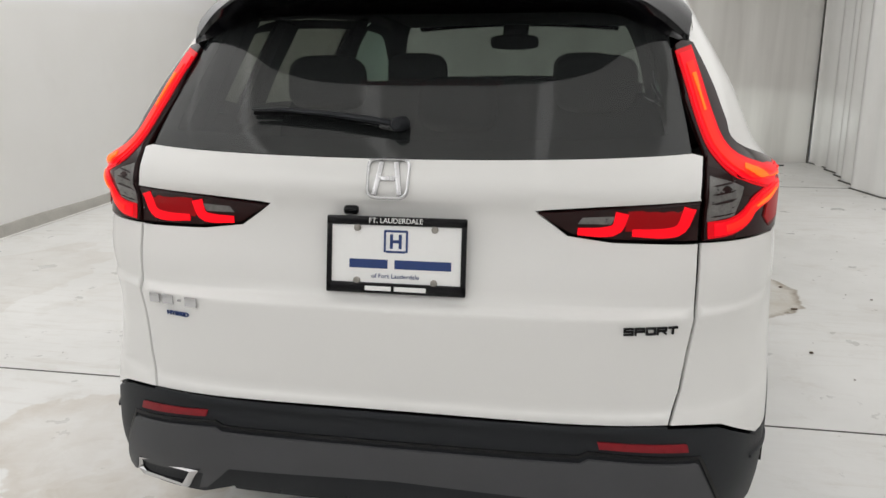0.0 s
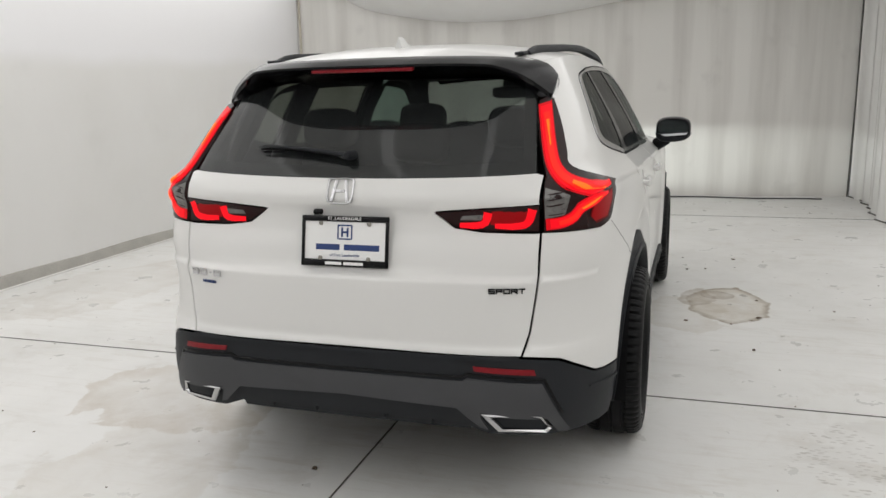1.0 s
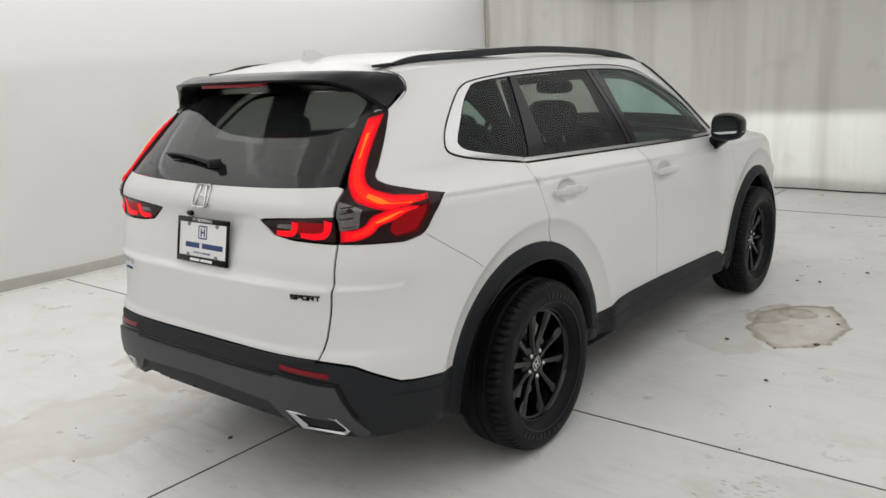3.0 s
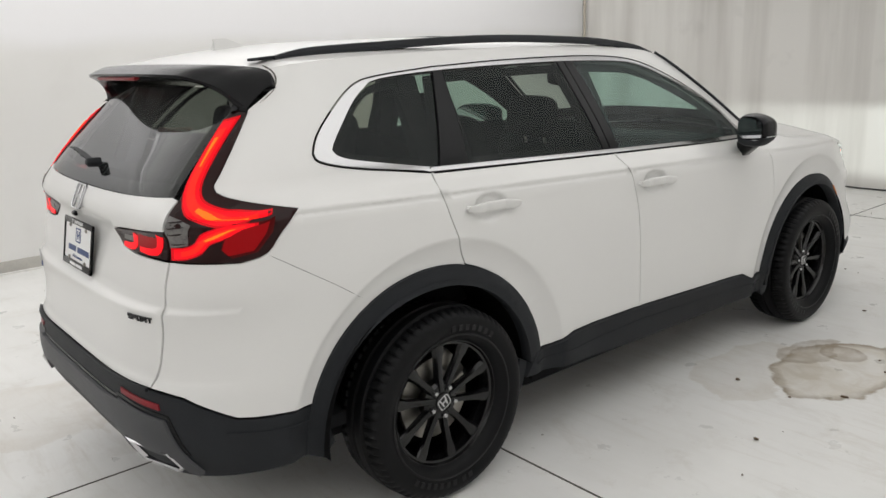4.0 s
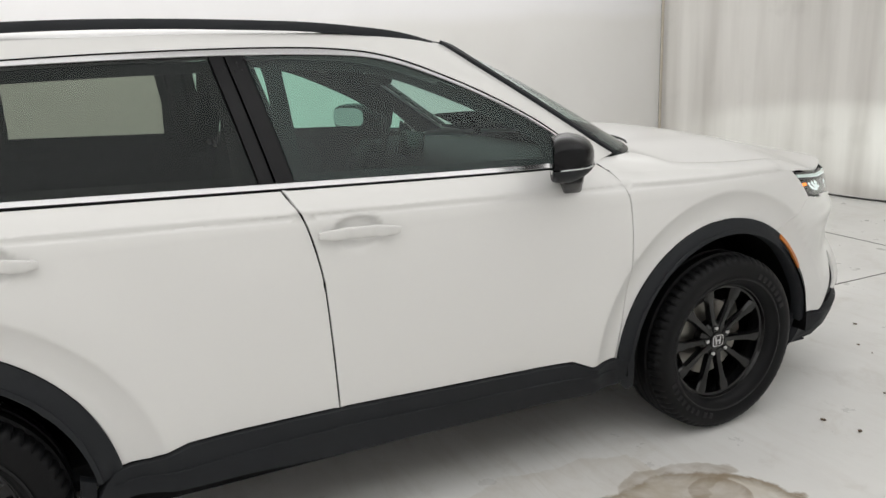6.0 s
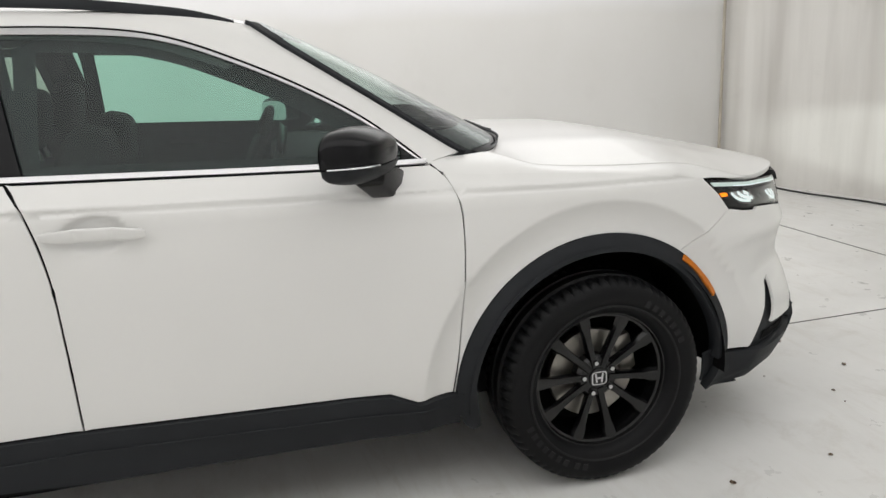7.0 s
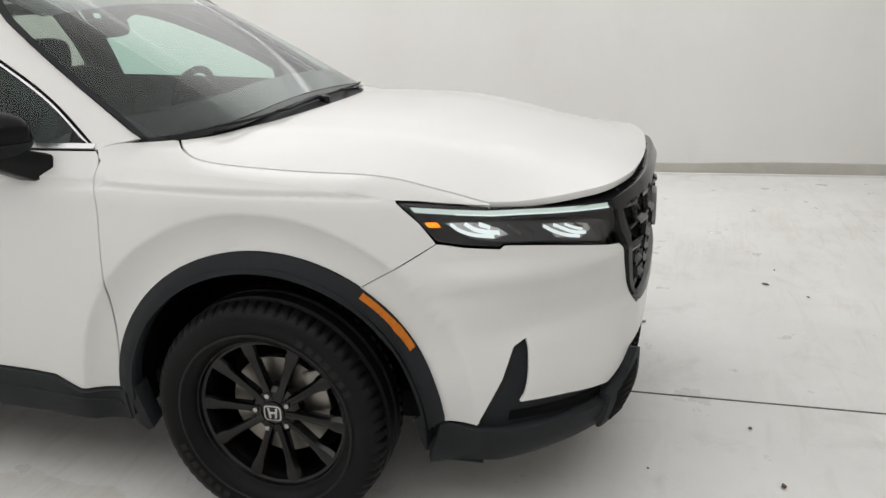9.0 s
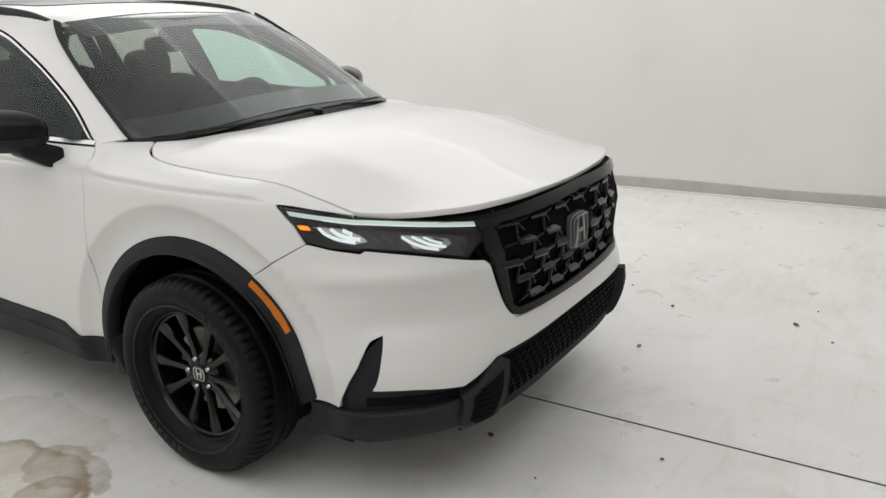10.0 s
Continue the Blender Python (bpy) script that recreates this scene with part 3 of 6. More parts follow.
def panel(name, outline, put, material, parent, lift=0., depth=.012, gap=.0022, spacing=.035, extra=(), label="", creases=()):
    """A sheet cut from a curved surface along an outline, with turned-in edges."""
    ring = tidy(outline)
    if ring_area(ring) < 0:
        ring = ring[::-1]
    ring = tidy(inset(ring, gap)) if gap else ring
    a = np.array(ring)
    lo, hi = a.min(0), a.max(0)
    gx, gy = np.arange(lo[0] + spacing * .5, hi[0], spacing), np.arange(lo[1] + spacing * .5, hi[1], spacing)
    gy = np.round(gy, 4)
    inner = np.array([(u, v) for u in gx for v in gy] + list(extra)).reshape(-1, 2)
    if len(inner):
        inner = inner[within_ring(inner, ring)]
    if len(inner):
        b = np.roll(a, -1, 0)
        mid = np.concatenate([a, (a + b) / 2])
        far = np.array([np.min(np.hypot(*(mid - q).T)) for q in inner])
        inner = inner[far > min(.45 * spacing, .012)]
    verts, edges = [Vector(q) for q in ring] + [Vector(q) for q in inner], []
    for line in creases:
        q = np.array(line)
        b = np.roll(a, -1, 0)
        mid = np.concatenate([a, (a * 2 + b) / 3, (a + b * 2) / 3])
        keep = within_ring(q, ring) & np.array([np.min(np.hypot(*(mid - w).T)) > .004 for w in q])
        last = -2
        for i in np.flatnonzero(keep):
            verts.append(Vector(q[i]))
            if i == last + 1:
                edges.append((len(verts) - 2, len(verts) - 1))
            last = i
    v2, _, tris, _, _, _ = delaunay_2d_cdt(verts, edges, [list(range(len(ring)))], 1, 1e-6)
    q = np.array([tuple(v) for v in v2])
    P, N = put(q)
    out = P + N * lift
    count = {}
    for f in tris:
        for i in range(3):
            e = (f[i], f[(i + 1) % 3])
            count[e] = count.get(e, 0) + 1
    rim = [e for e in count if (e[1], e[0]) not in count]
    verts, faces, normals = list(out), [], []
    flip = put.flip
    for f in tris:
        f = f[::-1] if flip else f
        faces.append(f)
        normals += [N[i] for i in f]
    if depth:
        low = {}
        for i in {i for e in rim for i in e}:
            low[i] = len(verts)
            verts.append(out[i] - N[i] * depth)
        for i, j in rim:
            f = (j, i, low[i], low[j])
            f = f[::-1] if flip else f
            p = [np.array(verts[k]) for k in f]
            n = np.cross(p[1] - p[0], p[3] - p[0])
            n /= np.linalg.norm(n) + 1e-12
            faces.append(f)
            # a softly rounded edge: the outer rim leans towards the face's own normal
            for k in f:
                m = n + (.8 * N[k] if k < len(N) else 0)
                normals.append(m / np.linalg.norm(m))
    return obj(name, verts, faces, material, parent, True, normals, label)


def both_sides(outline):
    return ((1, outline), (-1, [(-s, z) for s, z in outline]))


def ribbon(name, line, width, put, material, parent, lift=.004, depth=.008, label="", gap=0.):
    """A narrow strip along a line on a surface."""
    a = np.array(line)
    t = np.gradient(a, axis=0)
    t /= np.linalg.norm(t, axis=1)[:, None]
    w = np.asarray(width, float)
    n = np.stack([-t[:, 1], t[:, 0]], 1) * (w[:, None] if w.ndim else w) / 2
    return panel(name, [tuple(v) for v in a + n] + [tuple(v) for v in (a - n)[::-1]], put, material, parent, lift, depth, gap, spacing=.2, label=label)


def sides(line, up=False):
    return [at_side(y, z, up) for y, z in line]


LOW, UP = skin_map(), skin_map(True)
NOSE_MAP, SCREEN_MAP = skin_map(False, True), skin_map(True, True)


# ---- the car ----
car = tagged(new("car"), "white crossover car with black cladding and lit lamps, parked indoors", "car")
car.empty_display_size = .2

# lines of the flank, as (y, z)
BELT_LINE = [(2.17, 1.103), (1.88, 1.114), (1.03, 1.146), (.02, 1.186)]
DLO_REAR = [(.02, 1.186), (-.21, 1.224), (-.34, 1.25), (-.398, 1.275), (-.392, 1.312), (-.35, 1.365), (-.25, 1.445), (-.16, 1.497), (-.05, 1.517), (.19, 1.536)]
GLASS_LINE = [(.03, 1.206), (-.21, 1.249), (-.30, 1.270), (-.328, 1.290), (-.318, 1.318), (-.21, 1.426), (-.135, 1.479), (-.065, 1.505), (.184, 1.522), (.6, 1.531), (.97, 1.531), (1.3, 1.518),
              (1.465, 1.490), (1.638, 1.425), (1.818, 1.340), (1.99, 1.238), (2.137, 1.121)]
DLO_TOP = [(.19, 1.536), (.6, 1.548), (1.03, 1.549), (1.3, 1.535), (1.47, 1.502), (1.65, 1.432), (1.83, 1.345), (2.0, 1.243), (2.17, 1.103)]
SEAM_C = [(.022, 1.186), (.02, 1.115), (.042, 1.027), (.078, .93), (.112, .855)]
SEAM_B = [(1.015, 1.147), (1.062, 1.055), (1.098, .9), (1.112, .71), (1.122, .46)]
SEAM_A = [(2.17, 1.108), (2.21, 1.07), (2.238, .968), (2.234, .78), (2.218, .55), (2.193, .392)]
ARCH_R, ARCH_F = (-.03, .352), (2.705, .345)
R_OUT, R_REAR, R_IN = .512, .520, .455
ROOF_EDGE = pch([-.62, -.43, -.36, 0, .8, 1.3, 1.55, 1.69, 1.75], [1.50, 1.553, 1.566, 1.586, 1.596, 1.584, 1.563, 1.538, 1.525])


def on_arch(c, r, a):
    return c[0] + r * math.cos(radians(a)), c[1] + r * math.sin(radians(a))


door_low_r = [(1.122, .462), (.667, .466), (.56, .436), (.462, .432)]
door_low_f = [(2.193, .392), (2.07, .388), (1.985, .428), (1.122, .462)]
a_end = math.degrees(math.atan2(.432 - ARCH_R[1], .462 - ARCH_R[0]))
a_seam = math.degrees(math.atan2(.855 - ARCH_R[1], .112 - ARCH_R[0]))
rear_arc = arc_line(*ARCH_R, R_REAR, a_end, a_seam)
rear_door = smooth_line(SEAM_C)[::-1] + straight([(.022, 1.186), (1.015, 1.147)]) + smooth_line(SEAM_B) + straight(door_low_r) + rear_arc
front_door = smooth_line(SEAM_B)[::-1] + straight([(1.015, 1.147), (1.88, 1.115), (2.17, 1.105)]) + smooth_line(SEAM_A) + straight(door_low_f)
LAMP_SIDE = [(-.545, 1.425), (-.61, 1.348), (-.69, 1.252), (-.714, 1.222), (-.70, 1.197), (-.616, 1.170), (-.51, 1.146)]
LAMP_LOW = [(-.51, 1.146), (-.575, 1.085), (-.625, 1.028), (-.70, 1.008)]
BUMP_SIDE = [(-.79, .575), (-.75, .542), (-.49, .512)]
handle_r, handle_f = HANDLES


def fine_points(c, up=False):
    """Closer points where a hollow lies behind a handle."""
    return [at_side(c[0] + u, c[1] + v) for u in np.linspace(-.11, .11, 19) for v in np.linspace(-.055, .055, 10)]


# closer points along the crease under the windows and round the flared arches
CREASES = [[at_side(y, float(BELT(y)) - 1.146 + 1.0775 + o) for y in np.arange(-.62, 3.12, .04)] for o in (-.020, -.0135, -.004, .0055, .0145, .022)]
CREASES += [[at_side(a + r * math.cos(q), .35 + r * math.sin(q)) for q in np.radians(np.arange(6, 175, 3.5))] for a in AXLES for r in (.56, .59, .604, .612, .620, .640)]


DOORS = {}
for sign, line in both_sides(sides(rear_door)):
    door = panel("rear_door", line, LOW, PAINT, car, gap=.0034, extra=[(sign * s, z) for s, z in fine_points(handle_r)], creases=[[(sign * s, z) for s, z in c] for c in CREASES])
    panel("inner_trim", line, LOW, TRIM, door, lift=-.03, depth=0, gap=0, spacing=.09)
    DOORS["rear", sign] = door
for sign, line in both_sides(sides(front_door)):
    door = panel("front_door", line, LOW, PAINT, car, gap=.0034, extra=[(sign * s, z) for s, z in fine_points(handle_f)], creases=[[(sign * s, z) for s, z in c] for c in CREASES])
    panel("inner_trim", line, LOW, TRIM, door, lift=-.03, depth=0, gap=0, spacing=.09)
    DOORS["front", sign] = door

REAR_LINES = [[at_rear(x, z) for x in np.linspace(0, .82, 34)] for z in (.846, .853, .858, .8625, .867, .872, .879, .640, .655)]
# quarter panel with roof side and windscreen pillar in one pressing
bottom = [at_rear(.612, .617)] + straight([at_rear(.725, .603), at_side(-.762, .534), at_side(-.72, .528), at_side(-.49, .512)], .03)
a_quarter = math.degrees(math.atan2(.512 - ARCH_R[1], -.49 - ARCH_R[0]))
edge_top = [(y, float(ROOF_EDGE(y))) for y in np.linspace(1.69, -.43, 90)]
quarter = ([at_side(2.285, 1.128, True)] + sides(straight([(2.285, 1.128), (2.02, 1.308), (1.78, 1.47), (1.69, 1.538)], .03), True) + sides(edge_top, True)
           + sides(straight([(-.43, 1.553), (-.441, 1.534), (-.447, 1.515), (-.456, 1.49), (-.54, 1.434)], .02)[1:]) + sides(smooth_line(LAMP_SIDE)) + sides(smooth_line(LAMP_LOW))
           + [at_rear(x, 1.009) for x in (.79, .76, .72, .69, .658)] + [at_rear(x, z) for x, z in straight([(.658, 1.009), (.655, .85), (.632, .69), (.612, .617)], .03)]
           + bottom + sides(arc_line(*ARCH_R, R_REAR, a_quarter % 360, a_seam))
           + sides(smooth_line(SEAM_C)[::-1]) + sides(smooth_line(DLO_REAR)[1:]) + sides(smooth_line(DLO_TOP), True) + [at_side(2.2, 1.115, True)])
for sign, line in both_sides(quarter):
    body_side = panel("body_side", line, UP, PAINT, car, gap=.0014, creases=[[(sign * s, z) for s, z in c] for c in CREASES + REAR_LINES])
    panel("inner_trim", line, UP, TRIM, body_side, lift=-.03, depth=0, gap=0, spacing=.09)

# windows of the flank with their black posts and bright surround
dlo = smooth_line([(2.17, 1.108), (1.88, 1.117), (1.03, 1.149), (.02, 1.189)])[:-1] + smooth_line(DLO_REAR)[:-1] + smooth_line(DLO_TOP)
ring_in = smooth_line(GLASS_LINE) + straight([(2.132, 1.119), (1.88, 1.134), (1.03, 1.166), (.03, 1.206)], .03)[:-1]


def cut_x(poly, lo, hi):
    """The slice of a window outline between two slanting posts, each given as (y at z 1.1, y at z 1.5)."""
    out = []
    n = len(poly)

    def f(p, post, sgn):
        return sgn * (p[0] - (post[0] + (post[1] - post[0]) * (p[1] - 1.1) / .4))
    for post, sgn in ((lo, 1), (hi, -1)):
        out, src = [], poly
        for i, p in enumerate(src):
            q = src[(i + 1) % len(src)]
            a, b = f(p, post, sgn), f(q, post, sgn)
            if a >= 0:
                out.append(p)
            if a * b < 0:
                t = a / (a - b)
                out.append((p[0] + (q[0] - p[0]) * t, p[1] + (q[1] - p[1]) * t))
        poly = out
    fine = []
    for a, b in zip(poly, poly[1:] + poly[:1]):
        fine += straight([a, b], .03)[:-1]
    return fine


WINDOWS = (("quarter_window", (-3, -3), (.022, .175), PRIVACY), ("rear_door_window", (.196, .238), (.965, .885), PRIVACY), ("front_door_window", (1.075, .995), (2.085, 2.085), DOOR_GLASS))
POSTS = ((.030, .183, .192, .234), (.969, .889, 1.012, .93), (1.018, .936, 1.071, .991), (2.089, 2.089, 2.6, 2.6))
for sign in (1, -1):
    for name, lo, hi, glass in WINDOWS:
        line = [(sign * s, z) for s, z in sides(cut_x(ring_in, lo, hi), True)]
        panel(name, line, UP, glass, DOORS.get((name.split("_")[0], sign), car), lift=-.004, depth=.004, gap=.0005, spacing=.05)
    for a, b, c, d in POSTS:
        line = [(sign * s, z) for s, z in sides(cut_x(ring_in, (a, b), (c, d)), True)]
        panel("window_post", line, UP, POST, car, lift=-.001, depth=.02, gap=.0005, spacing=.05)
        line = [(sign * s, z) for s, z in sides(cut_x(ring_in, (a - .03, b - .03), (min(c, 2.5) + .03, min(d, 2.5) + .03)), True)]
        panel("pillar_cover", line, UP, TRIM, car, lift=-.032, depth=0, gap=0, spacing=.06)
    for lo, hi in ((-3, .06), (.22, .93), (1.06, 2.0)):
        k = inset(tidy(cut_x(ring_in, (lo, lo), (hi, hi)), .012), .012 if ring_area(ring_in) > 0 else -.012)
        h = len(k) // 2
        for side in (k[:h + 1], k[h:] + k[:1]):
            ribbon("inner_frame", [(sign * s, z) for s, z in sides(side, True)], .034, UP, TRIM, car, lift=-.035, depth=0)
    ribbon("inner_sill", [(sign * s, z) for s, z in sides(smooth_line([(2.15, 1.088), (1.88, 1.098), (1.03, 1.130), (.0, 1.170), (-.21, 1.203), (-.34, 1.238)]), True)], .066, UP, TRIM, car, lift=-.028, depth=0)
    ribbon("roof_side_trim", [(sign * s, z) for s, z in sides(smooth_line([(-.10, 1.535), (.19, 1.550), (.6, 1.560), (1.03, 1.560), (1.3, 1.545), (1.47, 1.516), (1.65, 1.452)]), True)], .05, UP, HEADLINER, car, lift=-.030, depth=0)
    tops = [(sign * s, z) for s, z in sides(smooth_line([(2.165, 1.1145), (1.88, 1.1255), (1.03, 1.1575), (.021, 1.1979)]), True)]
    ribbon("belt_trim", tops, .013, UP, CHROME, car, lift=.003)
    outer = smooth_line([(.012, 1.1915)] + DLO_REAR[1:])[:-1] + smooth_line(DLO_TOP[:-1] + [(2.168, 1.107)])
    outer = inset(outer, -.003 if ring_area(outer) < 0 else .003)
    trim = [(.021, 1.1905)] + outer[1:-1] + [(2.145, 1.119)] + smooth_line(GLASS_LINE)[::-1][1:] + [(.021, 1.206)]
    ribbon("window_seal", [(sign * s, z) for s, z in sides(inset(outer, .0045 if ring_area(outer) < 0 else -.0045), True)], .003, UP, LINER, car, lift=.0015, depth=.003)
    panel("window_trim", [(sign * s, z) for s, z in sides(trim, True)], UP, CHROME, car, lift=.003, depth=.012, gap=.0005, spacing=.04, label="bright window surround")

# roof between the ditches
ZC = pch([-.66, -.4, 0, .6, 1.1, 1.5, 1.74], [1.574, 1.618, 1.648, 1.654, 1.638, 1.603, 1.556])


def roof_z(x, y):
    e = ROOF_EDGE(np.clip(y, -.43, 1.72))
    w = half_width(np.clip(y, -.43, 1.69), e, True)
    return ZC(y) - (ZC(y) - e) * np.clip(np.abs(x) / w, 0, 1.05) ** 2.6


edge_pts = [(float(half_width(y, ROOF_EDGE(y), True)) - .002, y) for y in np.linspace(-.43, 1.69, 60)]
front_bow = [(x, 1.69 + .075 * (1 - (x / edge_pts[-1][0]) ** 2)) for x in np.linspace(edge_pts[-1][0], -edge_pts[-1][0], 30)]
rear_bow = [(x, -.43 - .205 * (1 - (x / edge_pts[0][0]) ** 4)) for x in np.linspace(-edge_pts[0][0], edge_pts[0][0], 30)]
roof_line = edge_pts + front_bow[1:-1] + [(-x, y) for x, y in edge_pts[::-1]] + rear_bow[1:-1]
panel("roof", roof_line, height_map(roof_z), PAINT, car, depth=.02, gap=.001, spacing=.06)
panel("headliner", roof_line, height_map(lambda x, y: roof_z(x, y) - .04), HEADLINER, car, depth=0, gap=.004, spacing=.09)
panel("sunroof", smooth_line([(.36, .62), (.37, 1.0), (.34, 1.32), (.0, 1.36), (-.34, 1.32), (-.37, 1.0), (-.36, .62)]) + straight([(-.36, .62), (.36, .62)])[1:-1], height_map(roof_z), BLACK, car, lift=.003, depth=.012, gap=0, spacing=.06)

# windscreen and its dark border
screen = [at_side(y, z, True, True) for y, z in straight([(2.288, 1.128), (2.023, 1.308), (1.783, 1.47), (1.693, 1.538)], .03)]
XT, XB = skin(*screen[-1], True, True)[0], skin(*screen[0], True, True)[0]
ztop = [at_front(x, 1.538 + .03 * (1 - (x / XT) ** 2), True) for x in np.linspace(XT, -XT, 40)[1:-1]]
zlow = [at_front(x, 1.128 + .042 * (1 - (x / XB) ** 2), True) for x in np.linspace(-XB, XB, 50)[1:-1]]
panel("windscreen", screen + ztop + [(-s, z) for s, z in screen[::-1]] + zlow, SCREEN_MAP, SCREEN_GLASS, car, lift=-.003, depth=.004, gap=.001, spacing=.07)
for sgn in (1, -1):
    ribbon("windscreen_moulding", [(sgn * (s - .006), z) for s, z in screen], .017, SCREEN_MAP, CLAD, car, lift=.011, depth=.019)
ribbon("windscreen_band", [(s, z - .025) for s, z in ztop], .06, SCREEN_MAP, BLACK, car, lift=-.006, depth=.002)
ribbon("windscreen_band", [(s, z + .025) for s, z in zlow], .075, SCREEN_MAP, BLACK, car, lift=-.006, depth=.002)

# ---- bonnet and wings ----
HC = pch([2.3, 2.45, 2.65, 2.9, 3.2, 3.45, 3.6, 3.68, 3.75], [1.128, 1.135, 1.142, 1.135, 1.086, 1.028, .996, .973, .938])
HD = pch([2.25, 2.38, 2.52, 2.65, 2.9, 3.08, 3.21, 3.33, 3.5, 3.7], [.008, .018, .057, .074, .085, .078, .089, .099, .083, .03])
HOOD_EDGE = [(.69, 2.385), (.735, 2.418), (.778, 2.465), (.795, 2.52), (.80, 2.60), (.798, 2.75), (.79, 2.88), (.776, 3.08), (.762, 3.21), (.75, 3.325)]


def hood_z(x, y):
    a = np.abs(x)
    z = HC(y) - HD(y) * (a / .78) ** 2.2
    return z + .005 * np.exp(-((a - .50) / .085) ** 2) * ease(3.6, 3.2, y) - .004 * np.exp(-(a / .3) ** 2)


def bonnet_rear(x):
    return 2.388 + .205 * (1 - (abs(x) / .69) ** 2.2)


hood_front = [(.75, 3.325), (.70, 3.42), (.62, 3.53), (.52, 3.62), (.35, 3.675), (.15, 3.695), (0, 3.70)]
hr = smooth_line(HOOD_EDGE) + smooth_line(hood_front)[1:]
hood_line = hr + [(-x, y) for x, y in hr[::-1]][1:] + [(x, bonnet_rear(x)) for x in np.linspace(-.68, .68, 40)]
bonnet = panel("bonnet", hood_line, height_map(hood_z), PAINT, car, depth=.02, gap=.0075, spacing=.05)
panel("bonnet_liner", hood_line, height_map(lambda x, y: hood_z(x, y) - .035), LINER, bonnet, depth=0, gap=-.01, spacing=.09)

# wing: flank part and the rounded top up to the bonnet
edge = smooth_line([(.760, 2.17), (.742, 2.26), (.712, 2.345)] + HOOD_EDGE)
WING_LOW = pch([2.174, 2.21, 2.45, 2.75, 2.95, 3.107, 3.127, 3.243, 3.334], [1.110, 1.078, 1.062, 1.038, 1.016, .991, .990, .9755, .9645])
ex, ey = np.array([p[0] for p in edge]), np.array([p[1] for p in edge])


def wing_top(y):
    x = float(np.interp(y, ey, ex))
    return x, float(hood_z(np.array([x]), np.array([y]))[0])


a0 = math.degrees(math.atan2(.392 - ARCH_F[1], 2.203 - ARCH_F[0])) % 360
a1 = math.degrees(math.atan2(.748 - ARCH_F[1], 2.995 - ARCH_F[0]))
top_line = [(y, float(WING_LOW(y)) + .004) for y in np.linspace(3.10, 2.208, 40)]
wing = (arc_line(*ARCH_F, R_OUT - .004, a0, a1) + straight([(2.99, .752), (3.205, .878)]) + straight([(3.205, .878), (3.163, .932), (3.104, .986)]) + top_line
        + [(y + .0015, z) for y, z in smooth_line([(2.206, 1.078), (2.222, 1.03)] + SEAM_A[2:])] + [(2.20, .392)])
for sign, line in both_sides(sides(wing)):
    w = panel("front_wing", line, LOW, PAINT, car, gap=.0008, creases=[[(sign * s, z) for s, z in c] for c in CREASES])
    vs, ns = [], 7
    ys = np.linspace(2.176, 3.33, 60)
    for y in ys:
        x2, z2 = wing_top(y)
        zb = float(WING_LOW(y))
        x0 = float(half_width(y, zb))
        lean = float(half_width(y, zb + .004) - half_width(y, zb - .004)) / .008
        rise = .72 * (z2 - zb)
        ctrl = (max(x2 + .008, x0 + lean * rise), zb + rise)
        for t in np.linspace(0, 1, ns):
            bx, bz = (1 - t) ** 2 * x0 + 2 * t * (1 - t) * ctrl[0] + t * t * (x2 + .003), (1 - t) ** 2 * zb + 2 * t * (1 - t) * ctrl[1] + t * t * z2
            vs.append((sign * bx, y, bz))
    g = grid_faces(60, ns)
    lip = [(vs[i * ns + ns - 1][0], vs[i * ns + ns - 1][1], vs[i * ns + ns - 1][2] - .02) for i in range(60)]
    g = g + [(i * ns + ns - 1, (i + 1) * ns + ns - 1, len(vs) + i + 1, len(vs) + i) for i in range(59)]
    top = obj("wing_top", vs + lip, g if sign > 0 else [f[::-1] for f in g], PAINT, w, True)
    for e in top.data.edges:
        e.use_edge_sharp = all(k >= len(vs) or k % ns == ns - 1 for k in e.vertices)
    seal = [(sign * (wing_top(y)[0] + dx), y, wing_top(y)[1] - .011 - .004 * (dx > 0)) for y in ys for dx in (-.018, .006)]
    obj("bonnet_seal", seal, grid_faces(60, 2), LINER, w, True)
    panel("wing_liner", line, LOW, LINER, w, lift=-.025, depth=0, gap=0, spacing=.09)

# cowl: a black trough between the windscreen's foot and the bonnet
foot = [skin(*q, True, True) for q in [screen[0]] + zlow[::-1] + [(-screen[0][0], screen[0][1])]]
fx, fy, fz = [np.array(v) for v in zip(*sorted(foot))]
cols, ns = np.linspace(-.735, .735, 61), 6
cv = []
for x in cols:
    y0, z0 = float(np.interp(x, fx, fy)), float(np.interp(x, fx, fz))
    y1 = bonnet_rear(x) + .012
    z1 = float(hood_z(np.array([x]), np.array([y1]))[0]) - .012
    for t, drop in zip(np.linspace(0, 1, ns), (.002, .008, .012, .014, .013, .010)):
        cv.append((x, y0 - .01 + (y1 - y0 + .012) * t, z0 + (z1 - z0) * t - drop))
cowl = obj("cowl", cv, [f[::-1] for f in grid_faces(61, ns)], CLAD, car, True, label="black cowl trough under the windscreen")

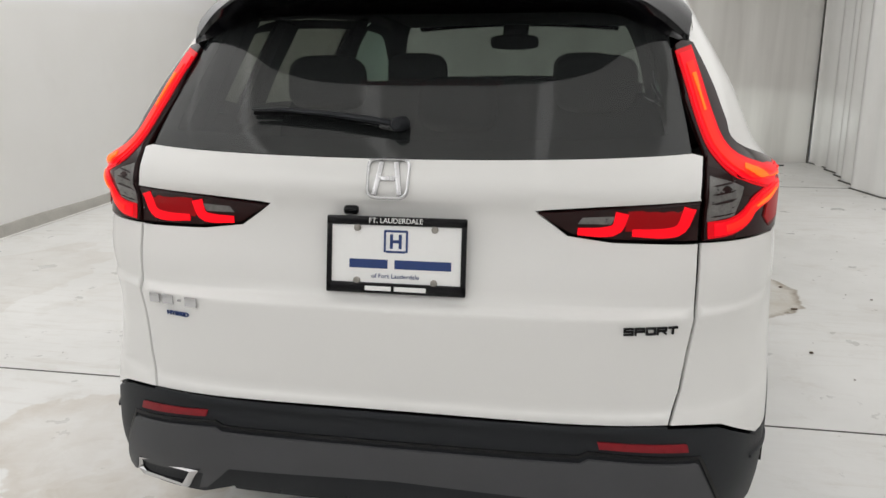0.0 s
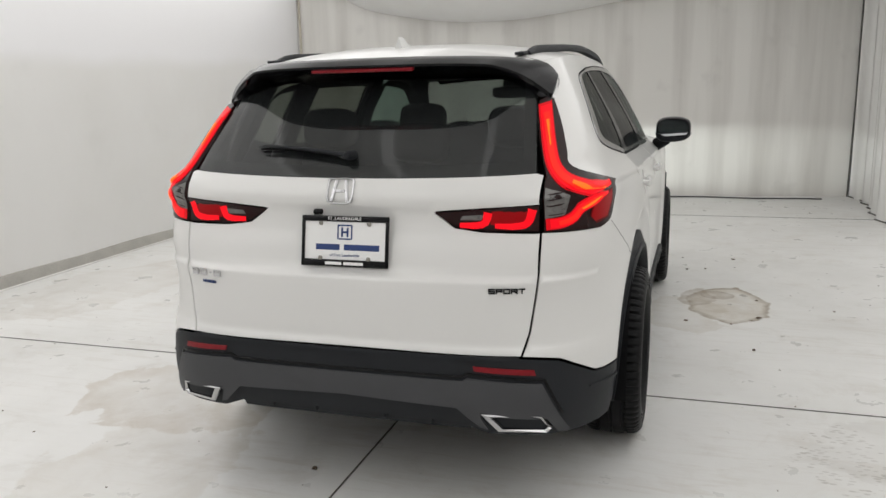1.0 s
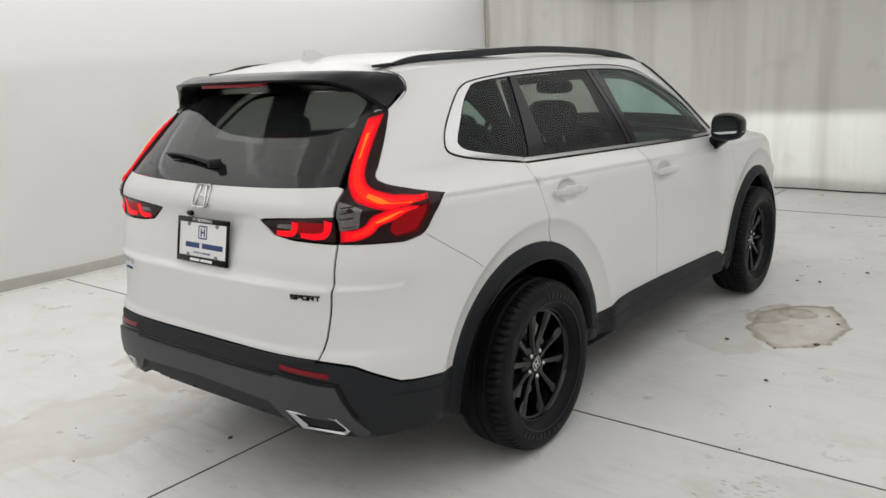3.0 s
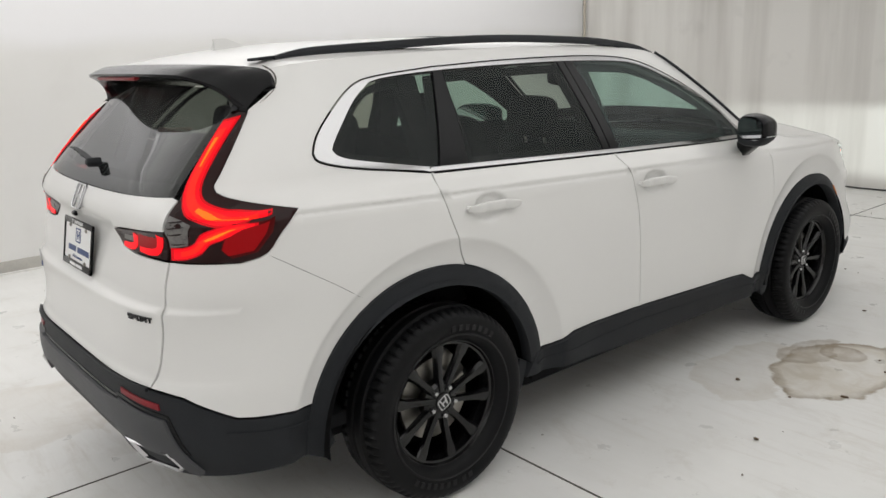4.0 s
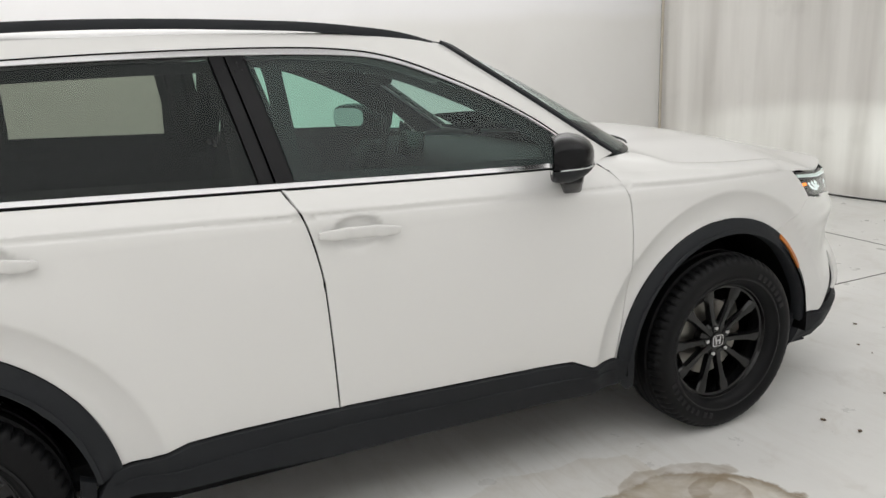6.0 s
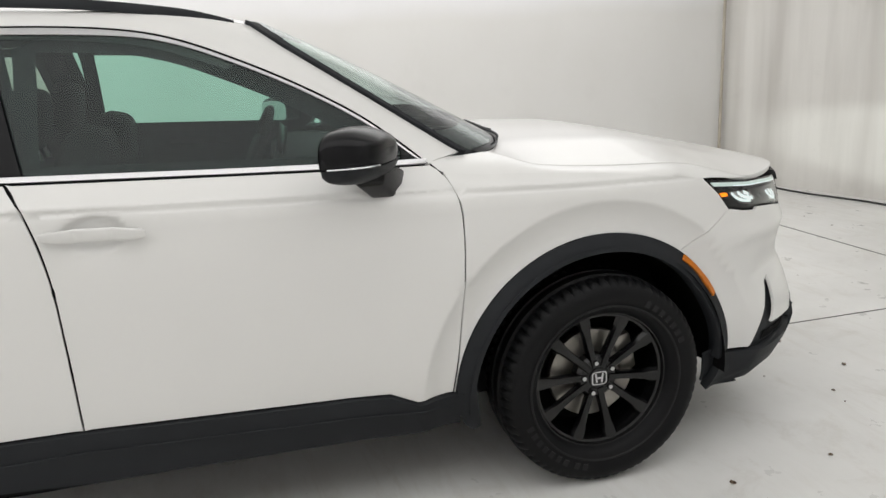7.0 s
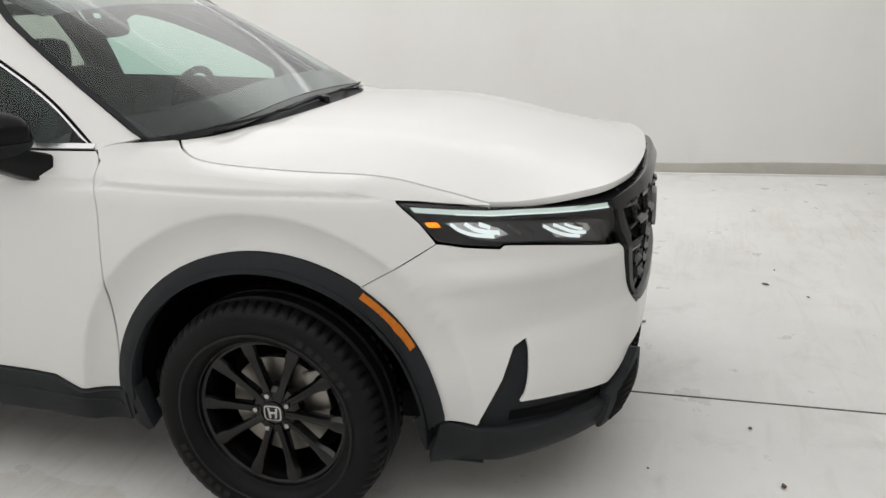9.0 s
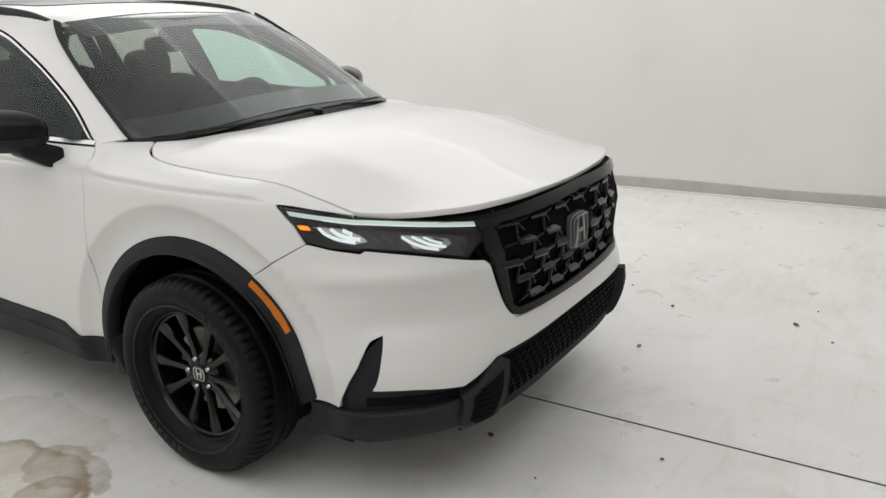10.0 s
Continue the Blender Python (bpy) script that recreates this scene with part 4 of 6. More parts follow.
# ---- tail: gate, glass, spoiler ----
gate_r = ([(.632, 1.197), (.655, 1.19), (.65, 1.108)] + [(.652, 1.10), (.47, 1.088), (.305, 1.074)] + [(.375, 1.024), (.47, 1.012), (.652, 1.008)]
          + [(.65, .85), (.627, .69), (.606, .618)])
half_gate = [at_rear(x, z) for x, z in straight(gate_r, .02)]
low_edge = [at_rear(x, .618 + .004 * (1 - (x / .6) ** 2)) for x in np.linspace(.59, -.59, 50)]
top_edge = [at_rear(x, 1.197 - .016 * (1 - (x / .63) ** 2)) for x in np.linspace(-.62, .62, 50)]
gate = panel("tailgate", half_gate + low_edge + [(-s, z) for s, z in half_gate[::-1]] + top_edge, LOW, PAINT, car, spacing=.03, creases=[[(sg * s, z) for s, z in c[sg < 0:]] for c in REAR_LINES for sg in (1, -1)])
panel("gate_trim", [at_rear(x, z) for x, z in straight([(.64, 1.19), (.64, .62), (-.64, .62), (-.64, 1.19), (.64, 1.19)], .03)], LOW, LINER, gate, lift=-.03, depth=0, gap=0, spacing=.09)
glass_r = [at_rear(x, z) for x, z in straight([(.582, 1.505), (.592, 1.42), (.612, 1.31), (.632, 1.197)], .02)]
panel("rear_window", glass_r + top_edge[::-1] + [(-s, z) for s, z in glass_r[::-1]] + [at_rear(x, 1.505) for x in np.linspace(-.57, .57, 40)], LOW, REAR_GLASS, gate, lift=-.004, depth=.004, gap=.001, spacing=.05)
for sgn in (1, -1):
    ribbon("window_border", [(sgn * (s - .02), z) for s, z in glass_r], .045, LOW, BLACK, gate, lift=-.009, depth=.002)
ribbon("window_border", [(s, z + .022) for s, z in top_edge], .04, LOW, BLACK, gate, lift=-.009, depth=.002)


SA = (0, .4, .72, .88, .94, 1)
SPOILER = [[pch(SA, v) for v in c] for c in (
    ((0, .25, .46, .555, .603, .641), (-.64, -.636, -.596, -.469, -.436, -.450), (1.578, 1.572, 1.562, 1.562, 1.547, 1.508)),
    ((0, .25, .43, .516, .576, .634), (-.722, -.716, -.676, -.616, -.578, -.541), (1.553, 1.552, 1.546, 1.522, 1.488, 1.440)),
    ((0, .25, .45, .535, .570, .606), (-.50, -.50, -.50, -.535, -.56, -.585), (1.502, 1.502, 1.494, 1.462, 1.447, 1.432)))]


def spoiler_mesh():
    """Front edge on the roof, trailing edge and lower edge at the glass, with the ends curling down to the lamps."""
    vs, us = [], np.linspace(-1, 1, 61)
    for u in us:
        a, sg = abs(u), math.copysign(1, u)
        F, T, L = [np.array([float(c(a)) for c in e]) for e in SPOILER]
        xe = edge_pts[0][0]
        if F[0] < xe - .01:
            F[1] = -.43 - .205 * (1 - (F[0] / xe) ** 4) + .006
        if F[0] < xe - .01:
            F[2] = float(roof_z(np.array([F[0]]), np.array([F[1]]))[0]) + .002
        out = np.array((.6 * a ** 6, -.3, .8))
        prof = [F + np.array((0, .012, -.012)), F, F + (T - F) / 3 + out * .010, F + (T - F) * 2 / 3 + out * .008, T, T + np.array((0, .001, -.008)), T + (L - T) * .18 + np.array((0, 0, -.010)), T + (L - T) * .55, L]
        vs += [(sg * p[0], p[1], p[2]) for p in prof]
    k = 9
    f = grid_faces(61, k) + [tuple(range(k)), tuple(range(60 * k, 61 * k))[::-1]]
    bm = bmesh.new()
    bv = [bm.verts.new(v) for v in vs]
    for q in f:
        bm.faces.new([bv[i] for i in q])
    return bm


spoiler = part("roof_spoiler", spoiler_mesh(), BLACK, gate, "gloss black roof spoiler")
bl = box(.38, .020, .011, pose(0, -.712, 1.537, 12), .003)
part("brake_lamp", bl, REFLECT, gate, "dark red high brake lamp")
# wiper lying on the glass
wz = [(-.37, 1.272), (-.30, 1.273), (-.18, 1.265), (-.06, 1.252), (-.01, 1.244)]
wp = [np.array(skin(*at_rear(x, z))) + np.array((0, -.022, .008)) for x, z in wz]
wiper = part("rear_wiper", rod(wp, [.004, .008, .010, .013, .012], 8, flat=.6), CLAD, gate)
part("wiper_cap", rod([wp[-1] + np.array((.004, .03, 0)), wp[-1] + np.array((0, -.012, .002)), wp[-1] + np.array((0, -.02, .003))], [.017, .016, .010], 14), CLAD, wiper)
part("wiper_blade", rod([p + np.array((0, .014, -.010)) for p in wp[:4]], .005, 6), LINER, wiper)

# ---- rear bumper ----
bump_r = [at_rear(.02 * i, .612) for i in range(31)] + straight([at_rear(.725, .597), at_side(-.762, .528), at_side(-.72, .522), at_side(-.49, .507)], .03) \
    + sides(straight([(-.45, .36), (-.47, .335), (-.70, .335)], .03)) + [at_rear(x, z) for x, z in straight([(.80, .335), (.74, .335), (.5, .345), (.40, .385), (.02, .39)], .02)]
rear_bumper = panel("rear_bumper", bump_r + [(-s, z) for s, z in bump_r[::-1]][:-1], LOW, CLAD, car, spacing=.035)
step = [at_rear(x, z) for x, z in straight([(0, .612), (.60, .612)], .03)]
ribbon("bumper_step", [(-s, z) for s, z in step[::-1]][:-1] + step, .012, LOW, CLAD, rear_bumper, lift=.012, depth=.012)
skid_r = [at_rear(x, z) for x, z in straight([(0, .537), (.42, .537), (.437, .547), (.671, .528), (.709, .446), (.747, .358), (.733, .348), (.712, .358), (.684, .411), (.476, .425), (.50, .372), (.475, .380), (.402, .449), (.0, .462)], .02)]
panel("skid_panel", skid_r + [(-s, z) for s, z in skid_r[::-1]][1:-1], LOW, GREY, rear_bumper, lift=.012, depth=.02, gap=0, label="mid-grey skid panel")
low_r = [at_rear(x, z) for x, z in straight([(0, .46), (.385, .445), (.45, .40), (.43, .33), (.0, .33)], .03)]
panel("diffuser", low_r + [(-s, z) for s, z in low_r[::-1]][1:-1], LOW, CLAD, rear_bumper, lift=-.03, depth=.03, gap=0)
groove = [at_rear(x, z) for x, z in straight([(0, .550), (.415, .551), (.436, .561), (.679, .540), (.712, .468), (.732, .42)], .02)]
ribbon("skid_groove", [(-s, z) for s, z in groove[::-1]][:-1] + groove, .008, LOW, BLACK, rear_bumper, lift=.003, depth=.004)
for sgn in (1, -1):
    ribbon("bumper_crease", [(sgn * s, z) for s, z in sides(straight([(-.795, .487), (-.72, .477), (-.50, .461)]))], .007, LOW, CLAD, rear_bumper, lift=.006, depth=.008)
for x in (-.30, -.13, .13, .30):
    part("fin", box(.010, .035, .06, pose(x, -.945, .395, 20), .003), CLAD, rear_bumper)
for sgn in (1, -1):
    refl = [(sgn * s, z) for s, z in (at_rear(x, z) for x, z in straight([(.455, .587), (.647, .575), (.652, .557), (.460, .571), (.455, .587)], .02)[:-1])]
    panel("reflector", refl, LOW, REFLECT, rear_bumper, lift=.005, depth=.006, gap=0, label="red reflector")
    # exhaust trim: a slanted bright frame
    outer = [(.480, .434), (.676, .422), (.704, .370), (.686, .353), (.534, .363)]
    hole = [(.516, .424), (.667, .413), (.687, .372), (.678, .364), (.552, .374)]
    ev = []
    for mixed_in, dy in ((0, .08), (0, .0), (.12, -.007), (.85, -.004), (1, .006), (1.03, .09)):
        for (x, z), (x1, z1) in zip(outer, hole):
            yy = skin(*at_rear(x, z))[1] - .012
            ev.append((sgn * (x + (x1 - x) * mixed_in), yy + dy, z + (z1 - z) * mixed_in))
    ef = [(i * 5 + j, i * 5 + (j + 1) % 5, i * 5 + 5 + (j + 1) % 5, i * 5 + 5 + j) for i in range(5) for j in range(5)]
    bm = bmesh.new()
    bv = [bm.verts.new(v) for v in ev]
    for f in ef:
        bm.faces.new([bv[i] for i in f])
    tip = part("exhaust_trim", bm, CHROME, rear_bumper, "chrome exhaust trim", smooth=False)
    bm = bmesh.new()
    bm.faces.new([bm.verts.new(v) for v in ev[25:30]])
    part("exhaust_outlet", bm, LINER, tip)

# ---- tail lamps ----
for sgn in (1, -1):
    inner_edge = [at_rear(x, z) for x, z in straight([(.662, 1.012), (.66, 1.108), (.662, 1.19), (.618, 1.31), (.598, 1.42)], .02)]
    outline = inner_edge + [at_side(-.56, 1.43)] + sides(smooth_line(LAMP_SIDE)) + sides(smooth_line(LAMP_LOW)) + [at_rear(x, 1.012) for x in (.79, .76, .72, .69)]
    lamp = panel("tail_lamp", [(sgn * s, z) for s, z in outline], LOW, LAMP_DARK, car, lift=.004, depth=.02, gap=.001, spacing=.025, label="smoked tail lamp with lit red strip")

    def strip(name, pts, width, material, lift=.006):
        line = [(sgn * s, z) for s, z in pts]
        return ribbon(name, line, width, LOW, material, lamp, lift=lift, depth=.004)

    def along(pts, step=.012):
        return smooth_line([at_rear(u, z) if u > 0 else at_side(u, z) for u, z in pts], step)

    def taper(line, full, end, reach, head=False):
        """Widths that thin out towards the last stretch of a line, or towards its first."""
        d = np.r_[0, np.cumsum([math.dist(p, q) for p, q in zip(line, line[1:])])]
        return end + (full - end) * ease(0, reach, d if head else d[-1] - d)

    spine = along(((.618, 1.41), (.632, 1.36), (.660, 1.262), (.686, 1.203), (.730, 1.164), (-.735, 1.140), (-.70, 1.1375), (-.65, 1.1405), (-.595, 1.147)))
    low = along(((-.640, 1.117), (-.70, 1.111), (-.738, 1.101), (.768, 1.083), (.748, 1.056), (.716, 1.040), (.668, 1.035)))
    for name, full, tip, lift, mt, a in (("red_glow", .047, .012, .0065, LAMP_RED, 0), ("lit_strip", .036, .009, .0095, LAMP_LIT, 1), ("warm_strip", .020, .007, .0125, LAMP_WARM, 3), ("hot_strip", .009, .004, .0155, LAMP_HOT, 5)):
        top, bot = spine[a:len(spine) - a], low[a:len(low) - a]
        if name == "hot_strip":
            strip(name, top[:len(top) // 4][::-1], taper(top[:len(top) // 4][::-1], .004, full, .05), mt, lift)
            top, bot = top[len(top) * 3 // 5:], bot[:len(bot) * 2 // 3]
        strip(name, top, taper(top, full, tip, .13), mt, lift)
        strip(name, bot, taper(bot, full * .80, tip * .7, .09, True), mt, lift)
    fill = sides(straight([(-.585, 1.138), (-.71, 1.126), (-.735, 1.09), (-.745, 1.05), (-.72, 1.022), (-.65, 1.034), (-.60, 1.09), (-.585, 1.138)], .02))[:-1]
    panel("red_lens", [(sgn * s, z) for s, z in fill], LOW, LAMP_DEEP, lamp, lift=.006, depth=.003, gap=.002, spacing=.02)
    fill = sides(straight([(-.605, 1.122), (-.70, 1.106), (-.732, 1.085), (-.742, 1.05), (-.728, 1.030), (-.660, 1.040), (-.622, 1.085), (-.605, 1.122)], .02))[:-1]
    panel("red_lens", [(sgn * s, z) for s, z in fill], LOW, LAMP_DIM, lamp, lift=.0075, depth=.002, gap=.002, spacing=.02)
    clear = [at_rear(x, z) for x, z in straight([(.664, 1.150), (.694, 1.142), (.738, 1.124), (.722, 1.064), (.664, 1.054), (.664, 1.150)], .015)][:-1]
    panel("indicator_lens", [(sgn * s, z) for s, z in clear], LOW, LENS_GREY, lamp, lift=.007, depth=.003, gap=0, spacing=.03, label="ribbed clear indicator lens")
    for k in range(5):
        z = 1.064 + .016 * k
        strip("lens_rib", [at_rear(x, z + .12 * (x - .67)) for x in np.linspace(.67, .722, 6)], .0028, LAMP_DARK, .0085)
    inner = [at_rear(x, z) for x, z in straight([(.648, 1.014), (.47, 1.017), (.38, 1.028), (.31, 1.070), (.47, 1.084), (.648, 1.097), (.648, 1.014)], .015)][:-1]
    pod = panel("gate_lamp", [(sgn * s, z) for s, z in inner], LOW, LAMP_DARK, gate, lift=.003, depth=.02, gap=.0005, spacing=.03, label="smoked inner tail lamp")
    for pts in ([(.395, 1.033), (.450, 1.033), (.478, 1.042), (.488, 1.076)], [(.510, 1.032), (.575, 1.031), (.612, 1.042), (.628, 1.088)]):
        ribbon("lit_strip", [(sgn * s, z) for s, z in (at_rear(x, z) for x, z in smooth_line(pts, .01))], np.linspace(.016, .028, len(smooth_line(pts, .01))), LOW, LAMP_LIT, pod, lift=.006, depth=.003)
    panel("red_lens", [(sgn * s, z) for s, z in (at_rear(x, z) for x, z in straight([(.495, 1.035), (.60, 1.035), (.63, 1.09), (.50, 1.08), (.495, 1.035)], .015)[:-1])], LOW, LAMP_DIM, pod, lift=.0045, depth=.002, gap=0)
    panel("reverse_lens", [(sgn * s, z) for s, z in (at_rear(x, z) for x, z in straight([(.395, 1.05), (.465, 1.05), (.475, 1.068), (.405, 1.064), (.395, 1.05)], .015)[:-1])], LOW, LENS_GREY, pod, lift=.0045, depth=.002, gap=0)

# ---- nose: bumper, grille, lamps ----
def front_pts(pts, step=.02):
    return [at_front(x, z) for x, z in straight(pts, step)]


def flank_front(pts, step=.02):
    return [at_side(y, z, False, True) for y, z in straight(pts, step)]


a2 = math.degrees(math.atan2(.372 - ARCH_F[1], 3.2 - ARCH_F[0]))
arc_f = [at_side(y, z, False, True) for y, z in arc_line(*ARCH_F, R_OUT - .008, a2, a1)]
nose_r = (arc_f + flank_front([(2.99, .752), (3.205, .878)]) + flank_front([(3.205, .880), (3.275, .864), (3.361, .852), (3.373, .861)]) + front_pts([(.70, .846), (.576, .814), (.535, .806), (.520, .79), (.446, .614), (.422, .588), (0, .576)]))
nose_low = front_pts([(0, .492), (.46, .494), (.53, .490), (.60, .452), (.65, .428), (.76, .440), (.828, .438)]) + straight([at_front(.828, .438), at_side(3.426, .602, False, True)]) + flank_front([(3.426, .602), (3.398, .586), (3.374, .507), (3.302, .368), (3.2, .37)])
nose = panel("front_bumper", nose_r + [(-s, z) for s, z in nose_r[::-1]][1:] + [(-s, z) for s, z in nose_low[::-1]] + nose_low[1:], NOSE_MAP, PAINT, car, spacing=.03, creases=[[(sg * s, z) for s, z in (at_front(x, z) for x in np.linspace(.44, .84, 22))] for z in (.595, .608, .622, .634, .645, .657, .672, .735, .755, .772, .786, .797, .812) for sg in (1, -1)])
lower_r = flank_front([(3.12, .365), (3.14, .24), (3.3, .225)]) + front_pts([(.80, .225), (.70, .25), (.55, .24), (0, .24)])
lower_top = flank_front([(3.12, .365), (3.30, .42), (3.43, .62)]) + front_pts([(.74, .61), (.62, .50), (0, .50)])
under = panel("lower_bumper", [(s, z) for s, z in lower_top] + [(-s, z) for s, z in lower_top[::-1]][1:] + [(-s, z) for s, z in lower_r] + [(s, z) for s, z in lower_r[::-1]][1:], NOSE_MAP, CLAD, car, lift=-.02, depth=.01, gap=0, spacing=.04)
for sgn in (1, -1):
    lip = flank_front([(3.195, .362), (3.31, .356)]) + front_pts([(.835, .352), (.66, .378), (.60, .372), (.60, .288), (.72, .246), (.80, .225)]) + flank_front([(3.3, .222), (3.15, .222), (3.195, .362)])[:-1]
    panel("lip", [(sgn * s, z) for s, z in lip], NOSE_MAP, CLAD, under, lift=.008, depth=.03, gap=0, spacing=.04)
    ribbon("slot_recess", [(sgn * s, z) for s, z in front_pts([(.835, .388), (.76, .394), (.655, .402)], .02)], .030, NOSE_MAP, LINER, under, lift=-.016, depth=.002)
    pod = front_pts([(.60, .425), (.655, .395), (.640, .300), (.585, .266), (.50, .275), (.50, .478), (.525, .486), (.60, .440)], .02)[:-1]
    duct = panel("air_duct", [(sgn * s, z) for s, z in pod], NOSE_MAP, CLAD, under, lift=.022, depth=.045, gap=0, spacing=.04)
    recess = front_pts([(.585, .426), (.626, .396), (.616, .308), (.578, .288), (.525, .292), (.525, .455), (.585, .426)], .02)[:-1]
    panel("duct_recess", [(sgn * s, z) for s, z in recess], NOSE_MAP, LINER, duct, lift=.0235, depth=.002, gap=0, spacing=.03)
    for k in range(6):
        z = .308 + .021 * k
        ribbon("louvre", [(sgn * s, v) for s, v in front_pts([(.540 + .004 * k, z), (.610, z + .004)])], .006, NOSE_MAP, GRILLE_BLACK, duct, lift=.026, depth=.003)
mesh_top = front_pts([(.50, .468), (-.50, .468)], .03)
panel("lower_grille", mesh_top + front_pts([(-.50, .28), (.50, .28)], .03), NOSE_MAP, LINER, under, lift=-.015, depth=.005, gap=0, spacing=.05)
for k in range(7):
    z = .295 + .026 * k
    for j in range(-11, 12):
        x = .043 * j + (.0215 if k % 2 else 0)
        if abs(x) < .48:
            ribbon("mesh_cell", front_pts([(x - .017, z - .004), (x, z + .006), (x + .017, z - .004)], .02), .005, NOSE_MAP, GRILLE_BLACK, under, lift=-.008, depth=.006)
ribbon("chin", front_pts([(.55, .262), (0, .262), (-.55, .262)], .03), .036, NOSE_MAP, CLAD, under, lift=.012, depth=.04)

grille_out = [(.0, .935), (.46, .925), (.52, .905), (.530, .835), (.446, .618), (.418, .594), (0, .581)]
gr = front_pts(grille_out)
grille = panel("grille", gr + [(-s, z) for s, z in gr[::-1]][1:-1], NOSE_MAP, LINER, car, lift=-.035, depth=.01, gap=-.01, spacing=.05, label="black honeycomb grille")
gf = front_pts([(.0, .928), (.46, .916), (.508, .895), (.514, .838), (.436, .624), (.41, .604), (0, .592)])
gl = gf + [(-s, z) for s, z in gf[::-1]][1:]
ribbon("grille_frame", gl[:-1], .022, NOSE_MAP, BLACK, grille, lift=.008, depth=.05)
bar = front_pts([(.53, .913), (.45, .922), (.3, .930), (0, .935)])
ribbon("grille_brow", bar + [(-s, z) for s, z in bar[::-1]][1:], .027, NOSE_MAP, BROW, grille, lift=.014, depth=.045, label="gloss black bar under the bonnet")


def nose_point(x, z, lift):
    p, q = NOSE_MAP([at_front(x, z)])
    return p[0] + q[0] * lift


def grille_wing(x, z, k=1.):
    """A wedge of the honeycomb: a tilted top facet, a blunt nose and a hollow underside."""
    rows = (((-.030, .013), (.030, .015), -.030), ((-.026, .011), (.028, .013), -.012), ((-.040, -.004), (.040, .002), .001), ((-.036, -.012), (.034, -.008), -.002), ((-.020, -.014), (.020, -.012), -.030))
    bm = bmesh.new()
    lines = []
    for (xa, za), (xb, zb), lift in rows:
        lines.append([bm.verts.new(nose_point(x + k * (xa + (xb - xa) * t), z + za + (zb - za) * t, lift)) for t in (0, .3, .7, 1)])
    for p, q in zip(lines, lines[1:]):
        for i in range(3):
            bm.faces.new((p[i], p[i + 1], q[i + 1], q[i]))
    for e in (0, 3):
        bm.faces.new([r[e] for r in lines])
    part("grille_wing", bm, GRILLE_WING, grille, smooth=False)


for k in range(5):
    z = .632 + .066 * k
    half = .395 + (.105 * (z - .61) / .22 if z < .83 else .10) - .03
    for j in range(-4, 5):
        x = .142 * j + (.071 if k % 2 else 0)
        if abs(x) < half and not (abs(x) < .09 and .70 < z < .85):
            grille_wing(x, z, 1.12)
            for pts in ([(x + .041, z + .002), (x + .034, z + .052)], [(x - .041, z - .004), (x - .066, z - .036)], [(x + .043, z + .002), (x + .104, z - .004)]):
                if max(abs(p[0]) for p in pts) < half + .03:
                    ribbon("grille_rib", front_pts(pts, .012), .0042, NOSE_MAP, GRILLE_WING, grille, lift=-.006, depth=.016)
for sgn in (1, -1):
    cheek = [(sgn * s, z) for s, z in front_pts([(.512, .90), (.505, .84), (.432, .628), (.412, .64), (.462, .80), (.470, .885), (.512, .90)], .02)[:-1]]
    panel("grille_cheek", cheek, NOSE_MAP, GRILLE_WING, grille, lift=-.006, depth=.02, gap=0, spacing=.05)

